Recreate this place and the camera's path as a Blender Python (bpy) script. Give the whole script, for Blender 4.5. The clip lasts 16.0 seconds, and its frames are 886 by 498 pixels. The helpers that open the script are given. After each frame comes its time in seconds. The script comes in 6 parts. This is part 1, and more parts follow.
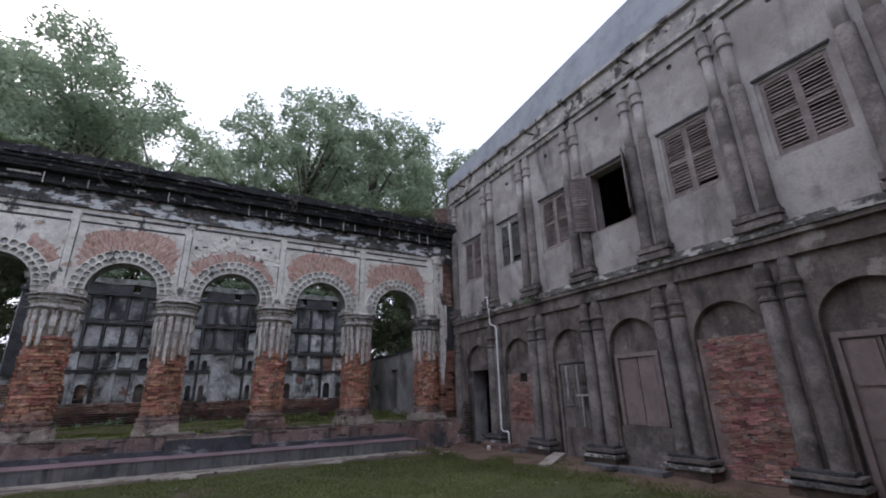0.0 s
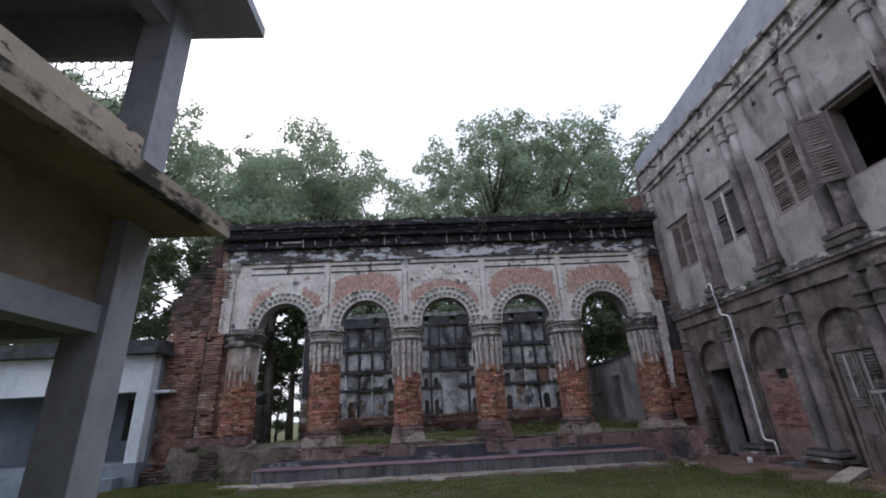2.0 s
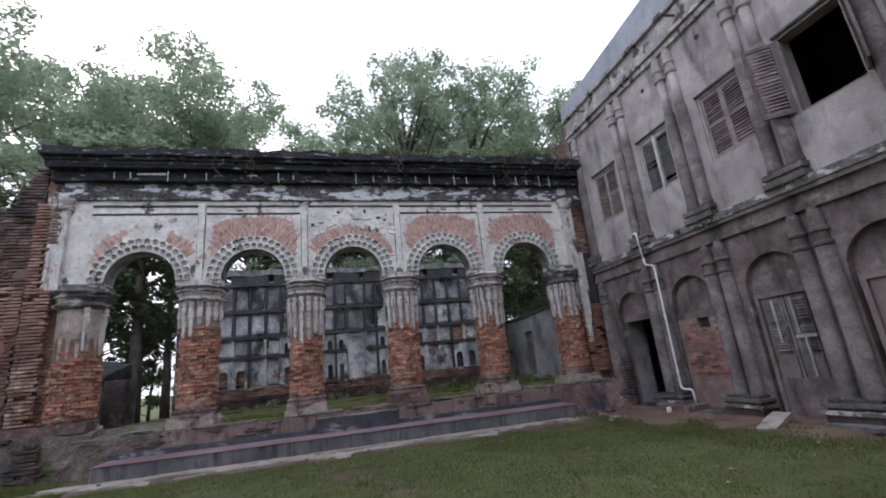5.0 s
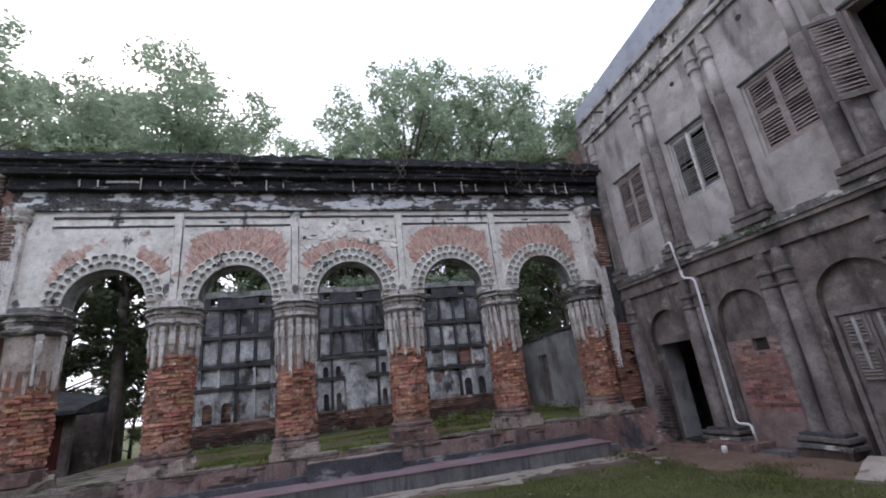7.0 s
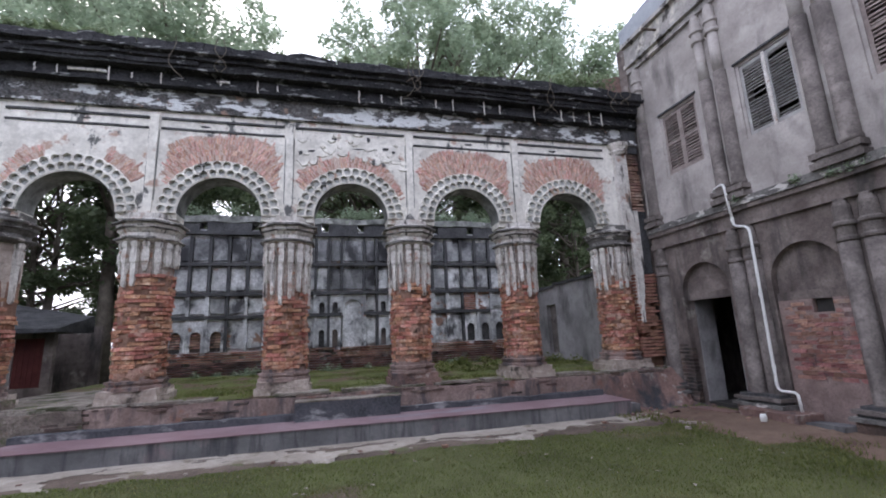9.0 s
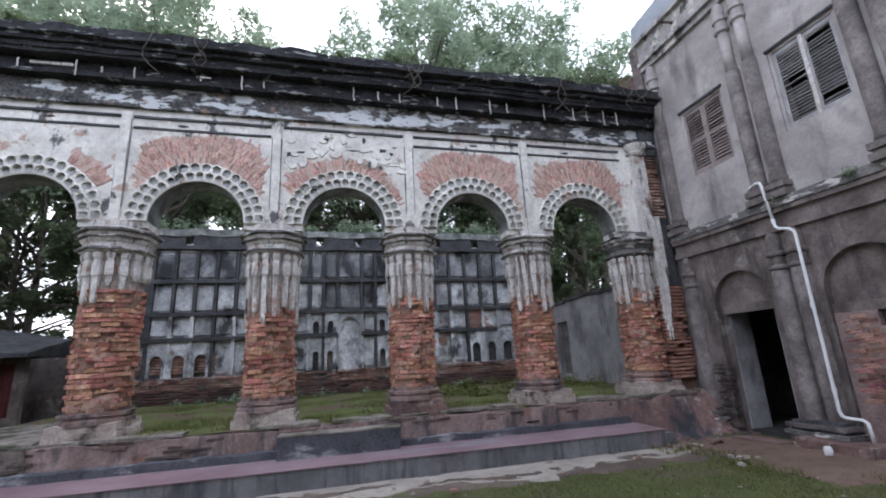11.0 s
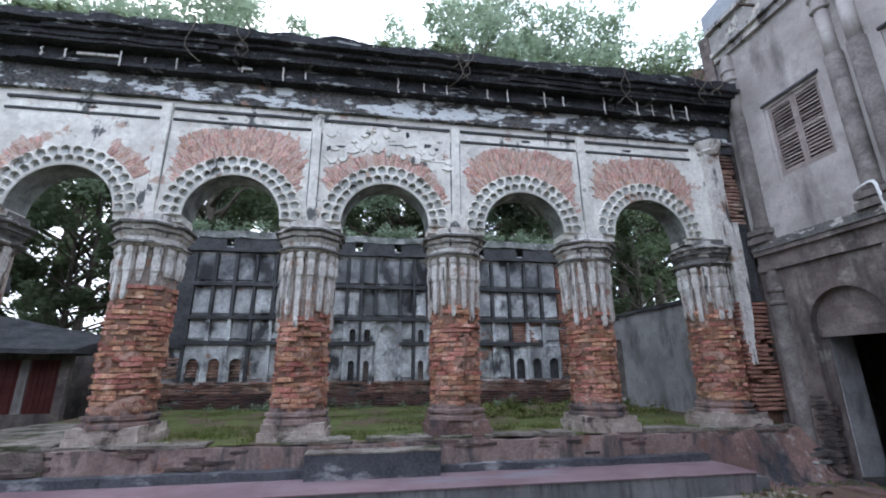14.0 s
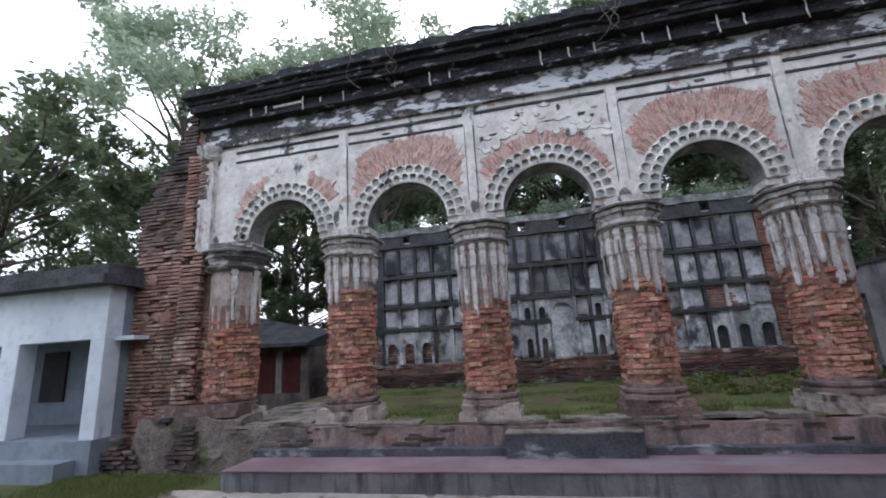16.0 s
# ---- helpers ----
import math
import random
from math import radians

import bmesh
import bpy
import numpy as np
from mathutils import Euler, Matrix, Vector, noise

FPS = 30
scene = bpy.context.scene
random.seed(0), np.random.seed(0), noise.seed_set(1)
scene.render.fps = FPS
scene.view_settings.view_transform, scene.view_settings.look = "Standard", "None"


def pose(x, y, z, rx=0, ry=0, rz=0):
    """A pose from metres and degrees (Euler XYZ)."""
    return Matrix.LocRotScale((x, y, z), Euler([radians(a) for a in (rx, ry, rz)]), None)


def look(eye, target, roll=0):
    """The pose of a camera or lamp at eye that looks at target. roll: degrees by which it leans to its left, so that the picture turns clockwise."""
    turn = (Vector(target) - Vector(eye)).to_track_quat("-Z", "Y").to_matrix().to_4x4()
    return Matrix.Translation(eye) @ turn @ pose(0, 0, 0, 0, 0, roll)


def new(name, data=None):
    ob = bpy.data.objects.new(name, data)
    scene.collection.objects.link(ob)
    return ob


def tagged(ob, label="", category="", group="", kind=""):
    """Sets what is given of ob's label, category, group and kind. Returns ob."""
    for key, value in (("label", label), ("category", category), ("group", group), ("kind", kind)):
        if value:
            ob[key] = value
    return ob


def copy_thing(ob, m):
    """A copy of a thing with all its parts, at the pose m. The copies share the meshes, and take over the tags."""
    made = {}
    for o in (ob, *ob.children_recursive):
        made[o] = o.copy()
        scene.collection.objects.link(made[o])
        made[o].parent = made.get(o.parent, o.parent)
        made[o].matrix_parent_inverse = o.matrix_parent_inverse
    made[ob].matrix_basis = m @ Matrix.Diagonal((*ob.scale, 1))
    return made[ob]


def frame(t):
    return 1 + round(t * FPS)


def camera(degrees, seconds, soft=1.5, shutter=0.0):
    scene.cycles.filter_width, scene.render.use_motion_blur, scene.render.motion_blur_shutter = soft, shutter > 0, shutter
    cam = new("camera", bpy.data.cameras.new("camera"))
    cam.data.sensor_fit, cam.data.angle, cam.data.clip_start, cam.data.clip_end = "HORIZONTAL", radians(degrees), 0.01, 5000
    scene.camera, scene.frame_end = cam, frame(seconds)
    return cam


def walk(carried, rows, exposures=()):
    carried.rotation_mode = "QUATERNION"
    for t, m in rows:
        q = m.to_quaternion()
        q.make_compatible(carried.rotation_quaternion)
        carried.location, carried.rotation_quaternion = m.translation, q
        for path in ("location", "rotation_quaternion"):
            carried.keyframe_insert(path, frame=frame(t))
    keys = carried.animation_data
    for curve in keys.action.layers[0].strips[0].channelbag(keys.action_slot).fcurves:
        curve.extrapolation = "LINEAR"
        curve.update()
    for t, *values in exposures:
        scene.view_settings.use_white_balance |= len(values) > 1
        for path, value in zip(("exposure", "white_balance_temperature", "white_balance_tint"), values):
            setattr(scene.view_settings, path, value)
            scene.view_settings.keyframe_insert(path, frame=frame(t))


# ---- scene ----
cam = camera(91.5, 16.0, soft=1.9)
PATH = [
    (0, (-1.087, 0.544, 1.584), (-0.144, 2.192, 2.214), -1.3),
    (0.5, (-1.055, 0.551, 1.559), (-0.324, 2.286, 2.234), -2.8),
    (1, (-1.026, 0.533, 1.538), (-0.517, 2.333, 2.245), -2.5),
    (1.5, (-1.014, 0.463, 1.507), (-0.765, 2.312, 2.227), -2.6),
    (2, (-0.991, 0.437, 1.462), (-0.901, 2.305, 2.173), -3.0),
    (2.5, (-0.977, 0.578, 1.459), (-0.863, 2.471, 2.094), -2.4),
    (3, (-1.031, 0.827, 1.499), (-0.768, 2.712, 2.114), -3.2),
    (3.5, (-1.022, 1.156, 1.496), (-0.705, 3.051, 2.053), -3.4),
    (4, (-0.992, 1.536, 1.504), (-0.565, 3.427, 1.994), -3.1),
    (6.5, (-0.896, 3.435, 1.667), (-0.368, 5.263, 2.281), -7.0),
    (7, (-0.813, 3.719, 1.742), (-0.307, 5.553, 2.36), -6.4),
    (7.5, (-0.859, 4.117, 1.713), (-0.249, 5.93, 2.296), -7.8),
    (8, (-0.759, 4.439, 1.715), (-0.204, 6.271, 2.296), -5.5),
    (8.5, (-0.731, 4.749, 1.712), (-0.21, 6.603, 2.252), -4.2),
    (9, (-0.727, 5.078, 1.697), (-0.233, 6.976, 2.089), -2.4),
    (9.5, (-0.64, 5.38, 1.661), (-0.244, 7.262, 2.207), -1.9),
    (10, (-0.546, 5.613, 1.694), (-0.092, 7.503, 2.164), -1.9),
    (12.5, (-0.551, 6.568, 1.718), (-0.052, 8.438, 2.223), -3.4),
    (13, (-0.569, 6.677, 1.668), (-0.085, 8.571, 2.09), -2.8),
    (13.5, (-0.577, 6.803, 1.677), (-0.203, 8.694, 2.211), -1.8),
    (14, (-0.532, 6.857, 1.716), (-0.216, 8.755, 2.262), -0.4),
    (14.5, (-0.569, 6.882, 1.71), (-0.432, 8.798, 2.269), -2.3),
    (15, (-0.595, 6.826, 1.808), (-0.704, 8.748, 2.349), -3.4),
    (15.5, (-0.642, 6.792, 1.841), (-0.928, 8.697, 2.38), -3.9),
    (16, (-0.67, 6.776, 1.889), (-1.081, 8.68, 2.339), -3.3),
]
EXPOSURES = [(0.0, 0.05, 6050, 18), (3.0, 0.0, 6080, 19), (3.5, 0.0, 6100, 19), (4.0, 0.35, 6100, 19), (6.5, 0.45, 6100, 19), (8.5, 0.67, 6130, 19), (9.0, 0.87, 6100, 19), (10.0, 0.87, 6030, 17), (12.5, 0.98, 5810, 14), (13.5, 1.08, 5710, 11), (14.5, 0.88, 5760, 14), (15.0, 0.86, 5810, 15), (16.0, 0.68, 5950, 17)]
walk(cam, [(t, look(eye, target, roll)) for t, eye, target, roll in PATH], EXPOSURES)

# ---- world, sun, exposure ----
world = bpy.data.worlds.new("overcast_sky")
scene.world = world
world.use_nodes = True
wn = world.node_tree.nodes
wl = world.node_tree.links
sky = wn.new("ShaderNodeTexSky")
sky.sky_type = "NISHITA"
sky.sun_disc = False
sky.sun_elevation = radians(38)
sky.sun_rotation = radians(335)
sky.air_density, sky.dust_density, sky.ozone_density = 1.0, 4.0, 1.0
clouds = wn.new("ShaderNodeMixRGB")
clouds.inputs[0].default_value = 0.8
clouds.inputs[2].default_value = (11.5, 12.2, 13.2, 1)
wl.new(sky.outputs[0], clouds.inputs[1])
wl.new(clouds.outputs[0], wn["Background"].inputs[0])
wn["Background"].inputs[1].default_value = 0.12
sun_data = bpy.data.lights.new("sun", "SUN")
sun_data.energy, sun_data.angle, sun_data.color = 0.7, radians(25), (1.0, 0.95, 0.88)
sun = new("sun", sun_data)
sun.matrix_world = look((0, 0, 30), (-6, -20, 0))

# ---- materials ----
def surface(name, low, high, fine=(0.5, 0.5, 0.5), fine_amount=0.25, big=1.2, small=30.0, rough=0.9, bump=0.4,
            stain=None, stain_scale=(2.0, 2.0, 0.35), stain_cut=(0.5, 0.62), patch=None, patch_cut=(0.56, 0.6), patch_scale=1.6,
            vary=0.0, island=False, gloss=0.25, bump_size=0.02):
    """A weathered surface: broad blotches, fine grain, running stains, worn patches and relief."""
    m = bpy.data.materials.new(name)
    m.use_nodes = True
    n, l = m.node_tree.nodes, m.node_tree.links
    bsdf = n["Principled BSDF"]
    geo = n.new("ShaderNodeNewGeometry")

    def noise_at(scale, detail, stretch=(1, 1, 1), shift=0.0):
        mp = n.new("ShaderNodeMapping")
        mp.inputs["Scale"].default_value = stretch
        mp.inputs["Location"].default_value = (shift, shift * 1.7, shift * 0.6)
        l.new(geo.outputs["Position"], mp.inputs["Vector"])
        tex = n.new("ShaderNodeTexNoise")
        tex.inputs["Scale"].default_value = scale
        tex.inputs["Detail"].default_value = detail
        tex.inputs["Roughness"].default_value = 0.62
        l.new(mp.outputs[0], tex.inputs["Vector"])
        return tex.outputs["Fac"]

    def cut(fac, a, b):
        r = n.new("ShaderNodeMapRange")
        r.inputs[1].default_value, r.inputs[2].default_value = a, b
        l.new(fac, r.inputs[0])
        return r.outputs[0]

    def mix(fac, a, b):
        x = n.new("ShaderNodeMixRGB")
        for k, v in ((0, fac), (1, a), (2, b)):
            if isinstance(v, (int, float)):
                x.inputs[k].default_value = v
            elif isinstance(v, tuple):
                x.inputs[k].default_value = (*v, 1)
            else:
                l.new(v, x.inputs[k])
        return x.outputs[0]

    grain = noise_at(small, 4)
    col = mix(cut(noise_at(big, 6), 0.36, 0.64), low, high)
    mid = tuple(0.72 * a for a in low)
    mm = n.new("ShaderNodeMath")
    mm.operation = "MULTIPLY"
    mm.inputs[1].default_value = 0.5
    l.new(cut(noise_at(big * 4.3, 6, shift=1.7), 0.5, 0.68), mm.inputs[0])
    col = mix(mm.outputs[0], col, mid)
    gm = n.new("ShaderNodeMath")
    gm.operation = "MULTIPLY"
    gm.inputs[1].default_value = fine_amount * 0.8
    l.new(cut(grain, 0.42, 0.62), gm.inputs[0])
    col = mix(gm.outputs[0], col, fine)
    if patch:
        col = mix(cut(noise_at(patch_scale, 7, shift=3.1), *patch_cut), col, patch)
    if stain:
        col = mix(cut(noise_at(1.0, 7, stain_scale, 7.3), *stain_cut), col, stain)
    if vary:
        if island:
            rnd = geo.outputs["Random Per Island"]
        else:
            rnd = n.new("ShaderNodeObjectInfo").outputs["Random"]
        hsv = n.new("ShaderNodeHueSaturation")
        l.new(col, hsv.inputs["Color"])
        v = n.new("ShaderNodeMapRange")
        v.inputs[3].default_value, v.inputs[4].default_value = 1 - vary, 1 + vary
        l.new(rnd, v.inputs[0])
        l.new(v.outputs[0], hsv.inputs["Value"])
        h = n.new("ShaderNodeMapRange")
        h.inputs[3].default_value, h.inputs[4].default_value = 0.5 - vary * 0.06, 0.5 + vary * 0.06
        wh = n.new("ShaderNodeTexWhiteNoise")
        wh.noise_dimensions = "1D"
        l.new(rnd, wh.inputs["W"])
        l.new(wh.outputs[0], h.inputs[0])
        l.new(h.outputs[0], hsv.inputs["Hue"])
        col = hsv.outputs[0]
    l.new(col, bsdf.inputs["Base Color"])
    bsdf.inputs["Roughness"].default_value = rough
    bsdf.inputs["Specular IOR Level"].default_value = gloss
    bp = n.new("ShaderNodeBump")
    bp.inputs["Strength"].default_value = min(1.0, bump * 1.2)
    bp.inputs["Distance"].default_value = bump_size
    l.new(grain, bp.inputs["Height"])
    l.new(bp.outputs[0], bsdf.inputs["Normal"])
    return m


WHITE = surface("limewashed_plaster", (0.59, 0.56, 0.515), (0.87, 0.835, 0.775), (0.43, 0.42, 0.39), 0.3, 1.9, 14, 0.95, 0.6,
                stain=(0.12, 0.12, 0.12), stain_scale=(2.4, 2.4, 1.5), stain_cut=(0.6, 0.645), patch=(0.46, 0.33, 0.27), patch_cut=(0.6, 0.66), patch_scale=2.3)
FLUTE = surface("stained_white_plaster", (0.54, 0.5, 0.465), (0.82, 0.79, 0.755), (0.25, 0.23, 0.215), 0.5, 3.0, 30, 0.95, 0.7,
                stain=(0.085, 0.075, 0.07), stain_scale=(10, 10, 1.3), stain_cut=(0.56, 0.66), patch=(0.37, 0.25, 0.2), patch_cut=(0.57, 0.66), patch_scale=4.0)
# Eroded shaft plaster, coloured darker to give the gaps between flutes their shade.
SHAFT = surface("shade_darkened_eroded_shaft", (0.27, 0.225, 0.2), (0.52, 0.455, 0.41), (0.08, 0.06, 0.055), 0.5, 4.0, 26, 0.96, 0.8,
                patch=(0.36, 0.2, 0.14), patch_cut=(0.56, 0.62), patch_scale=3.5)
BLACK = surface("mould_black_plaster", (0.012, 0.012, 0.015), (0.042, 0.041, 0.045), (0.13, 0.13, 0.13), 0.22, 2.2, 22, 0.97, 0.9,
                stain=(0.3, 0.3, 0.3), stain_scale=(3.0, 3.0, 11.0), stain_cut=(0.59, 0.66), bump_size=0.04)
FRIEZE = surface("mouldy_frieze_plaster", (0.025, 0.025, 0.027), (0.12, 0.11, 0.105), (0.4, 0.4, 0.4), 0.25, 2.6, 20, 0.97, 0.9,
                 stain=(0.62, 0.63, 0.64), stain_scale=(2.2, 2.2, 5.0), stain_cut=(0.52, 0.57), patch=(0.3, 0.2, 0.16), patch_cut=(0.6, 0.66), patch_scale=3.0, bump_size=0.04)
BRICK = surface("old_red_brick", (0.4, 0.163, 0.108), (0.59, 0.318, 0.225), (0.17, 0.08, 0.058), 0.6, 2.2, 30, 0.96, 0.9,
                stain=(0.1, 0.068, 0.055), stain_scale=(5.0, 5.0, 4.0), stain_cut=(0.54, 0.7), patch=(0.56, 0.38, 0.29), patch_cut=(0.54, 0.66), patch_scale=7.0, vary=0.34)
REDBRICKS = surface("corner_red_brickwork", (0.28, 0.13, 0.095), (0.43, 0.24, 0.185), (0.2, 0.1, 0.07), 0.4, 1.4, 28, 0.96, 0.9,
                    stain=(0.1, 0.07, 0.055), stain_scale=(2.0, 2.0, 1.3), stain_cut=(0.58, 0.76), vary=0.22, island=True)
SMEAR = surface("brick_dust_mortar", (0.36, 0.2, 0.15), (0.52, 0.35, 0.28), (0.25, 0.14, 0.11), 0.5, 5.0, 40, 0.97, 1.0,
                stain=(0.15, 0.1, 0.08), stain_scale=(5, 5, 5), stain_cut=(0.55, 0.65), bump_size=0.03)
FOOTING = surface("mud_stained_plaster_footing", (0.22, 0.155, 0.138), (0.37, 0.28, 0.255), (0.13, 0.09, 0.08), 0.5, 1.6, 20, 0.95, 0.6,
                  patch=(0.26, 0.14, 0.11), patch_cut=(0.56, 0.64), patch_scale=2.2, stain=(0.1, 0.085, 0.085), stain_scale=(3.4, 3.4, 0.9), stain_cut=(0.5, 0.62))
SOIL = surface("dark_mossy_soil", (0.16, 0.13, 0.115), (0.31, 0.262, 0.23), (0.05, 0.045, 0.035), 0.5, 2.4, 22, 0.98, 1.0,
               patch=(0.085, 0.1, 0.045), patch_cut=(0.56, 0.64), patch_scale=2.0, stain=(0.24, 0.17, 0.14), stain_scale=(3, 3, 3), stain_cut=(0.6, 0.68), bump_size=0.04)
DAMPBRICKS = surface("damp_dark_red_brickwork", (0.1, 0.055, 0.048), (0.2, 0.115, 0.1), (0.06, 0.05, 0.04), 0.4, 1.4, 28, 0.96, 0.9,
                     stain=(0.05, 0.045, 0.04), stain_scale=(1.2, 1.2, 1.0), stain_cut=(0.5, 0.66), vary=0.3, island=True)
# Lodge blue-grey, darkened in colour for the shade under the verandah roof.
BLUEWALL = surface("shade_darkened_blue_grey", (0.17, 0.2, 0.235), (0.25, 0.285, 0.32), (0.14, 0.16, 0.18), 0.25, 1.0, 24, 0.9, 0.25)
DARKBLOTCH = surface("dark_blotched_plaster", (0.09, 0.092, 0.088), (0.33, 0.335, 0.32), (0.2, 0.21, 0.2), 0.3, 2.4, 20, 0.96, 0.6,
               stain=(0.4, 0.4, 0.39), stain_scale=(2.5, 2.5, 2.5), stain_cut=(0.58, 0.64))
DARKCAP = surface("black_streaked_capital", (0.07, 0.066, 0.064), (0.2, 0.19, 0.18), (0.3, 0.29, 0.28), 0.35, 3.0, 26, 0.96, 0.7,
                  stain=(0.55, 0.52, 0.49), stain_scale=(3, 3, 8), stain_cut=(0.54, 0.6))
SIDEGREY = surface("rain_dark_cement_wall", (0.24, 0.23, 0.235), (0.4, 0.385, 0.39), (0.12, 0.115, 0.12), 0.3, 0.8, 24, 0.93, 0.4,
                   stain=(0.09, 0.085, 0.085), stain_scale=(1.2, 1.2, 0.5), stain_cut=(0.5, 0.7), patch=(0.34, 0.32, 0.31), patch_cut=(0.6, 0.68), patch_scale=1.0)
BRICKS = surface("old_red_brickwork", (0.25, 0.13, 0.1), (0.42, 0.265, 0.21), (0.14, 0.09, 0.075), 0.5, 1.1, 28, 0.96, 0.9,
                 stain=(0.075, 0.065, 0.06), stain_scale=(0.9, 0.9, 0.5), stain_cut=(0.5, 0.68), patch=(0.45, 0.36, 0.31), patch_cut=(0.54, 0.66), patch_scale=2.2, vary=0.3, island=True)
# Scallop hollow floors are greyed so their colour carries the shade inside.
CUP = surface("shade_grey_scallop_cup", (0.27, 0.28, 0.265), (0.52, 0.52, 0.5), (0.2, 0.2, 0.2), 0.35, 6.0, 30, 0.95, 0.4)
PLINTH = surface("chipped_plinth_plaster", (0.36, 0.29, 0.25), (0.62, 0.54, 0.48), (0.14, 0.11, 0.1), 0.45, 3.0, 24, 0.95, 0.9,
                 stain=(0.09, 0.075, 0.065), stain_scale=(3, 3, 2.2), stain_cut=(0.54, 0.66), bump_size=0.03)
DULLPANEL = surface("dark_grey_lichen_panel", (0.155, 0.158, 0.168), (0.4, 0.405, 0.415), (0.08, 0.08, 0.085), 0.4, 1.8, 20, 0.95, 0.5,
                    stain=(0.05, 0.05, 0.055), stain_scale=(1.5, 1.5, 1.1), stain_cut=(0.5, 0.62), vary=0.25)
DUSTBRICK = surface("crimson_infill_brick", (0.27, 0.125, 0.106), (0.43, 0.24, 0.205), (0.13, 0.07, 0.065), 0.4, 2.4, 28, 0.96, 0.8,
                    stain=(0.33, 0.26, 0.24), stain_scale=(1.6, 1.6, 0.9), stain_cut=(0.58, 0.7), patch=(0.1, 0.06, 0.06), patch_cut=(0.58, 0.66), patch_scale=5.0, vary=0.38)
DARKCEMENT = surface("dark_wet_cement", (0.045, 0.048, 0.058), (0.1, 0.102, 0.115), (0.2, 0.2, 0.21), 0.25, 1.6, 26, 0.85, 0.5,
                     stain=(0.32, 0.32, 0.33), stain_scale=(1.5, 1.5, 3.0), stain_cut=(0.57, 0.66))
PALEBED = surface("pale_brick_dust_mortar", (0.4, 0.25, 0.19), (0.6, 0.46, 0.4), (0.72, 0.68, 0.65), 0.6, 4.0, 36, 0.95, 0.8)
DARKBRICKS = surface("soot_dark_brickwork", (0.1, 0.075, 0.066), (0.24, 0.16, 0.135), (0.06, 0.05, 0.047), 0.5, 1.3, 28, 0.96, 0.9,
                     stain=(0.05, 0.048, 0.048), stain_scale=(1.2, 1.2, 0.8), stain_cut=(0.48, 0.62), vary=0.34, island=True)
PALEBRICK = surface("dusty_orange_brick", (0.43, 0.2, 0.145), (0.58, 0.35, 0.275), (0.68, 0.59, 0.55), 0.7, 2.2, 30, 0.95, 0.7, vary=0.32)
MORTAR = surface("crumbling_mortar", (0.2, 0.115, 0.085), (0.34, 0.21, 0.16), (0.08, 0.055, 0.045), 0.4, 3.0, 40, 0.98, 0.9)
GREYPLASTER = surface("aged_grey_plaster", (0.3, 0.27, 0.257), (0.5, 0.462, 0.44), (0.21, 0.19, 0.18), 0.25, 0.8, 24, 0.93, 0.4,
                      stain=(0.11, 0.1, 0.1), stain_scale=(1.5, 1.5, 0.4), stain_cut=(0.54, 0.72), patch=(0.47, 0.44, 0.42), patch_cut=(0.6, 0.7), patch_scale=1.1)
DARKPLASTER = surface("sooty_grey_plaster", (0.118, 0.094, 0.087), (0.275, 0.23, 0.213), (0.075, 0.065, 0.06), 0.4, 1.4, 26, 0.93, 0.6,
                      stain=(0.05, 0.046, 0.045), stain_scale=(2.2, 2.2, 0.5), stain_cut=(0.5, 0.7), patch=(0.34, 0.31, 0.28), patch_cut=(0.6, 0.68))
PARAPET = surface("peeling_parapet_plaster", (0.27, 0.255, 0.25), (0.48, 0.45, 0.42), (0.18, 0.16, 0.15), 0.3, 1.6, 22, 0.93, 0.4,
                  stain=(0.09, 0.082, 0.078), stain_scale=(2.6, 2.6, 2.2), stain_cut=(0.54, 0.6), patch=(0.56, 0.52, 0.47), patch_cut=(0.55, 0.6), patch_scale=3.2)
COLUMN = surface("soot_grey_column_plaster", (0.1, 0.086, 0.081), (0.255, 0.222, 0.208), (0.04, 0.035, 0.034), 0.4, 1.6, 26, 0.93, 0.6,
                 patch=(0.26, 0.23, 0.215), patch_cut=(0.58, 0.68), patch_scale=1.8)
INFILLBED = surface("pinkish_infill_mortar", (0.2, 0.14, 0.128), (0.33, 0.25, 0.23), (0.14, 0.1, 0.09), 0.4, 3.0, 36, 0.96, 0.7)
WOOD = surface("greyed_brown_wood", (0.225, 0.18, 0.17), (0.36, 0.302, 0.286), (0.09, 0.07, 0.06), 0.35, 3.0, 40, 0.8, 0.4, vary=0.12)
PALEWOOD = surface("bleached_grey_wood", (0.3, 0.29, 0.285), (0.46, 0.45, 0.44), (0.18, 0.17, 0.165), 0.3, 3.0, 40, 0.85, 0.4, vary=0.12)
OLDDOOR = surface("grey_weathered_door_wood", (0.15, 0.128, 0.12), (0.25, 0.22, 0.208), (0.08, 0.066, 0.06), 0.4, 2.6, 38, 0.85, 0.5,
                  stain=(0.07, 0.06, 0.056), stain_scale=(4, 4, 0.6), stain_cut=(0.54, 0.68), vary=0.15)
REDWOOD = surface("faded_pink_door_paint", (0.215, 0.165, 0.157), (0.29, 0.228, 0.216), (0.16, 0.12, 0.115), 0.3, 2.0, 34, 0.7, 0.3,
                  stain=(0.14, 0.12, 0.115), stain_scale=(3, 3, 0.7), stain_cut=(0.55, 0.72))
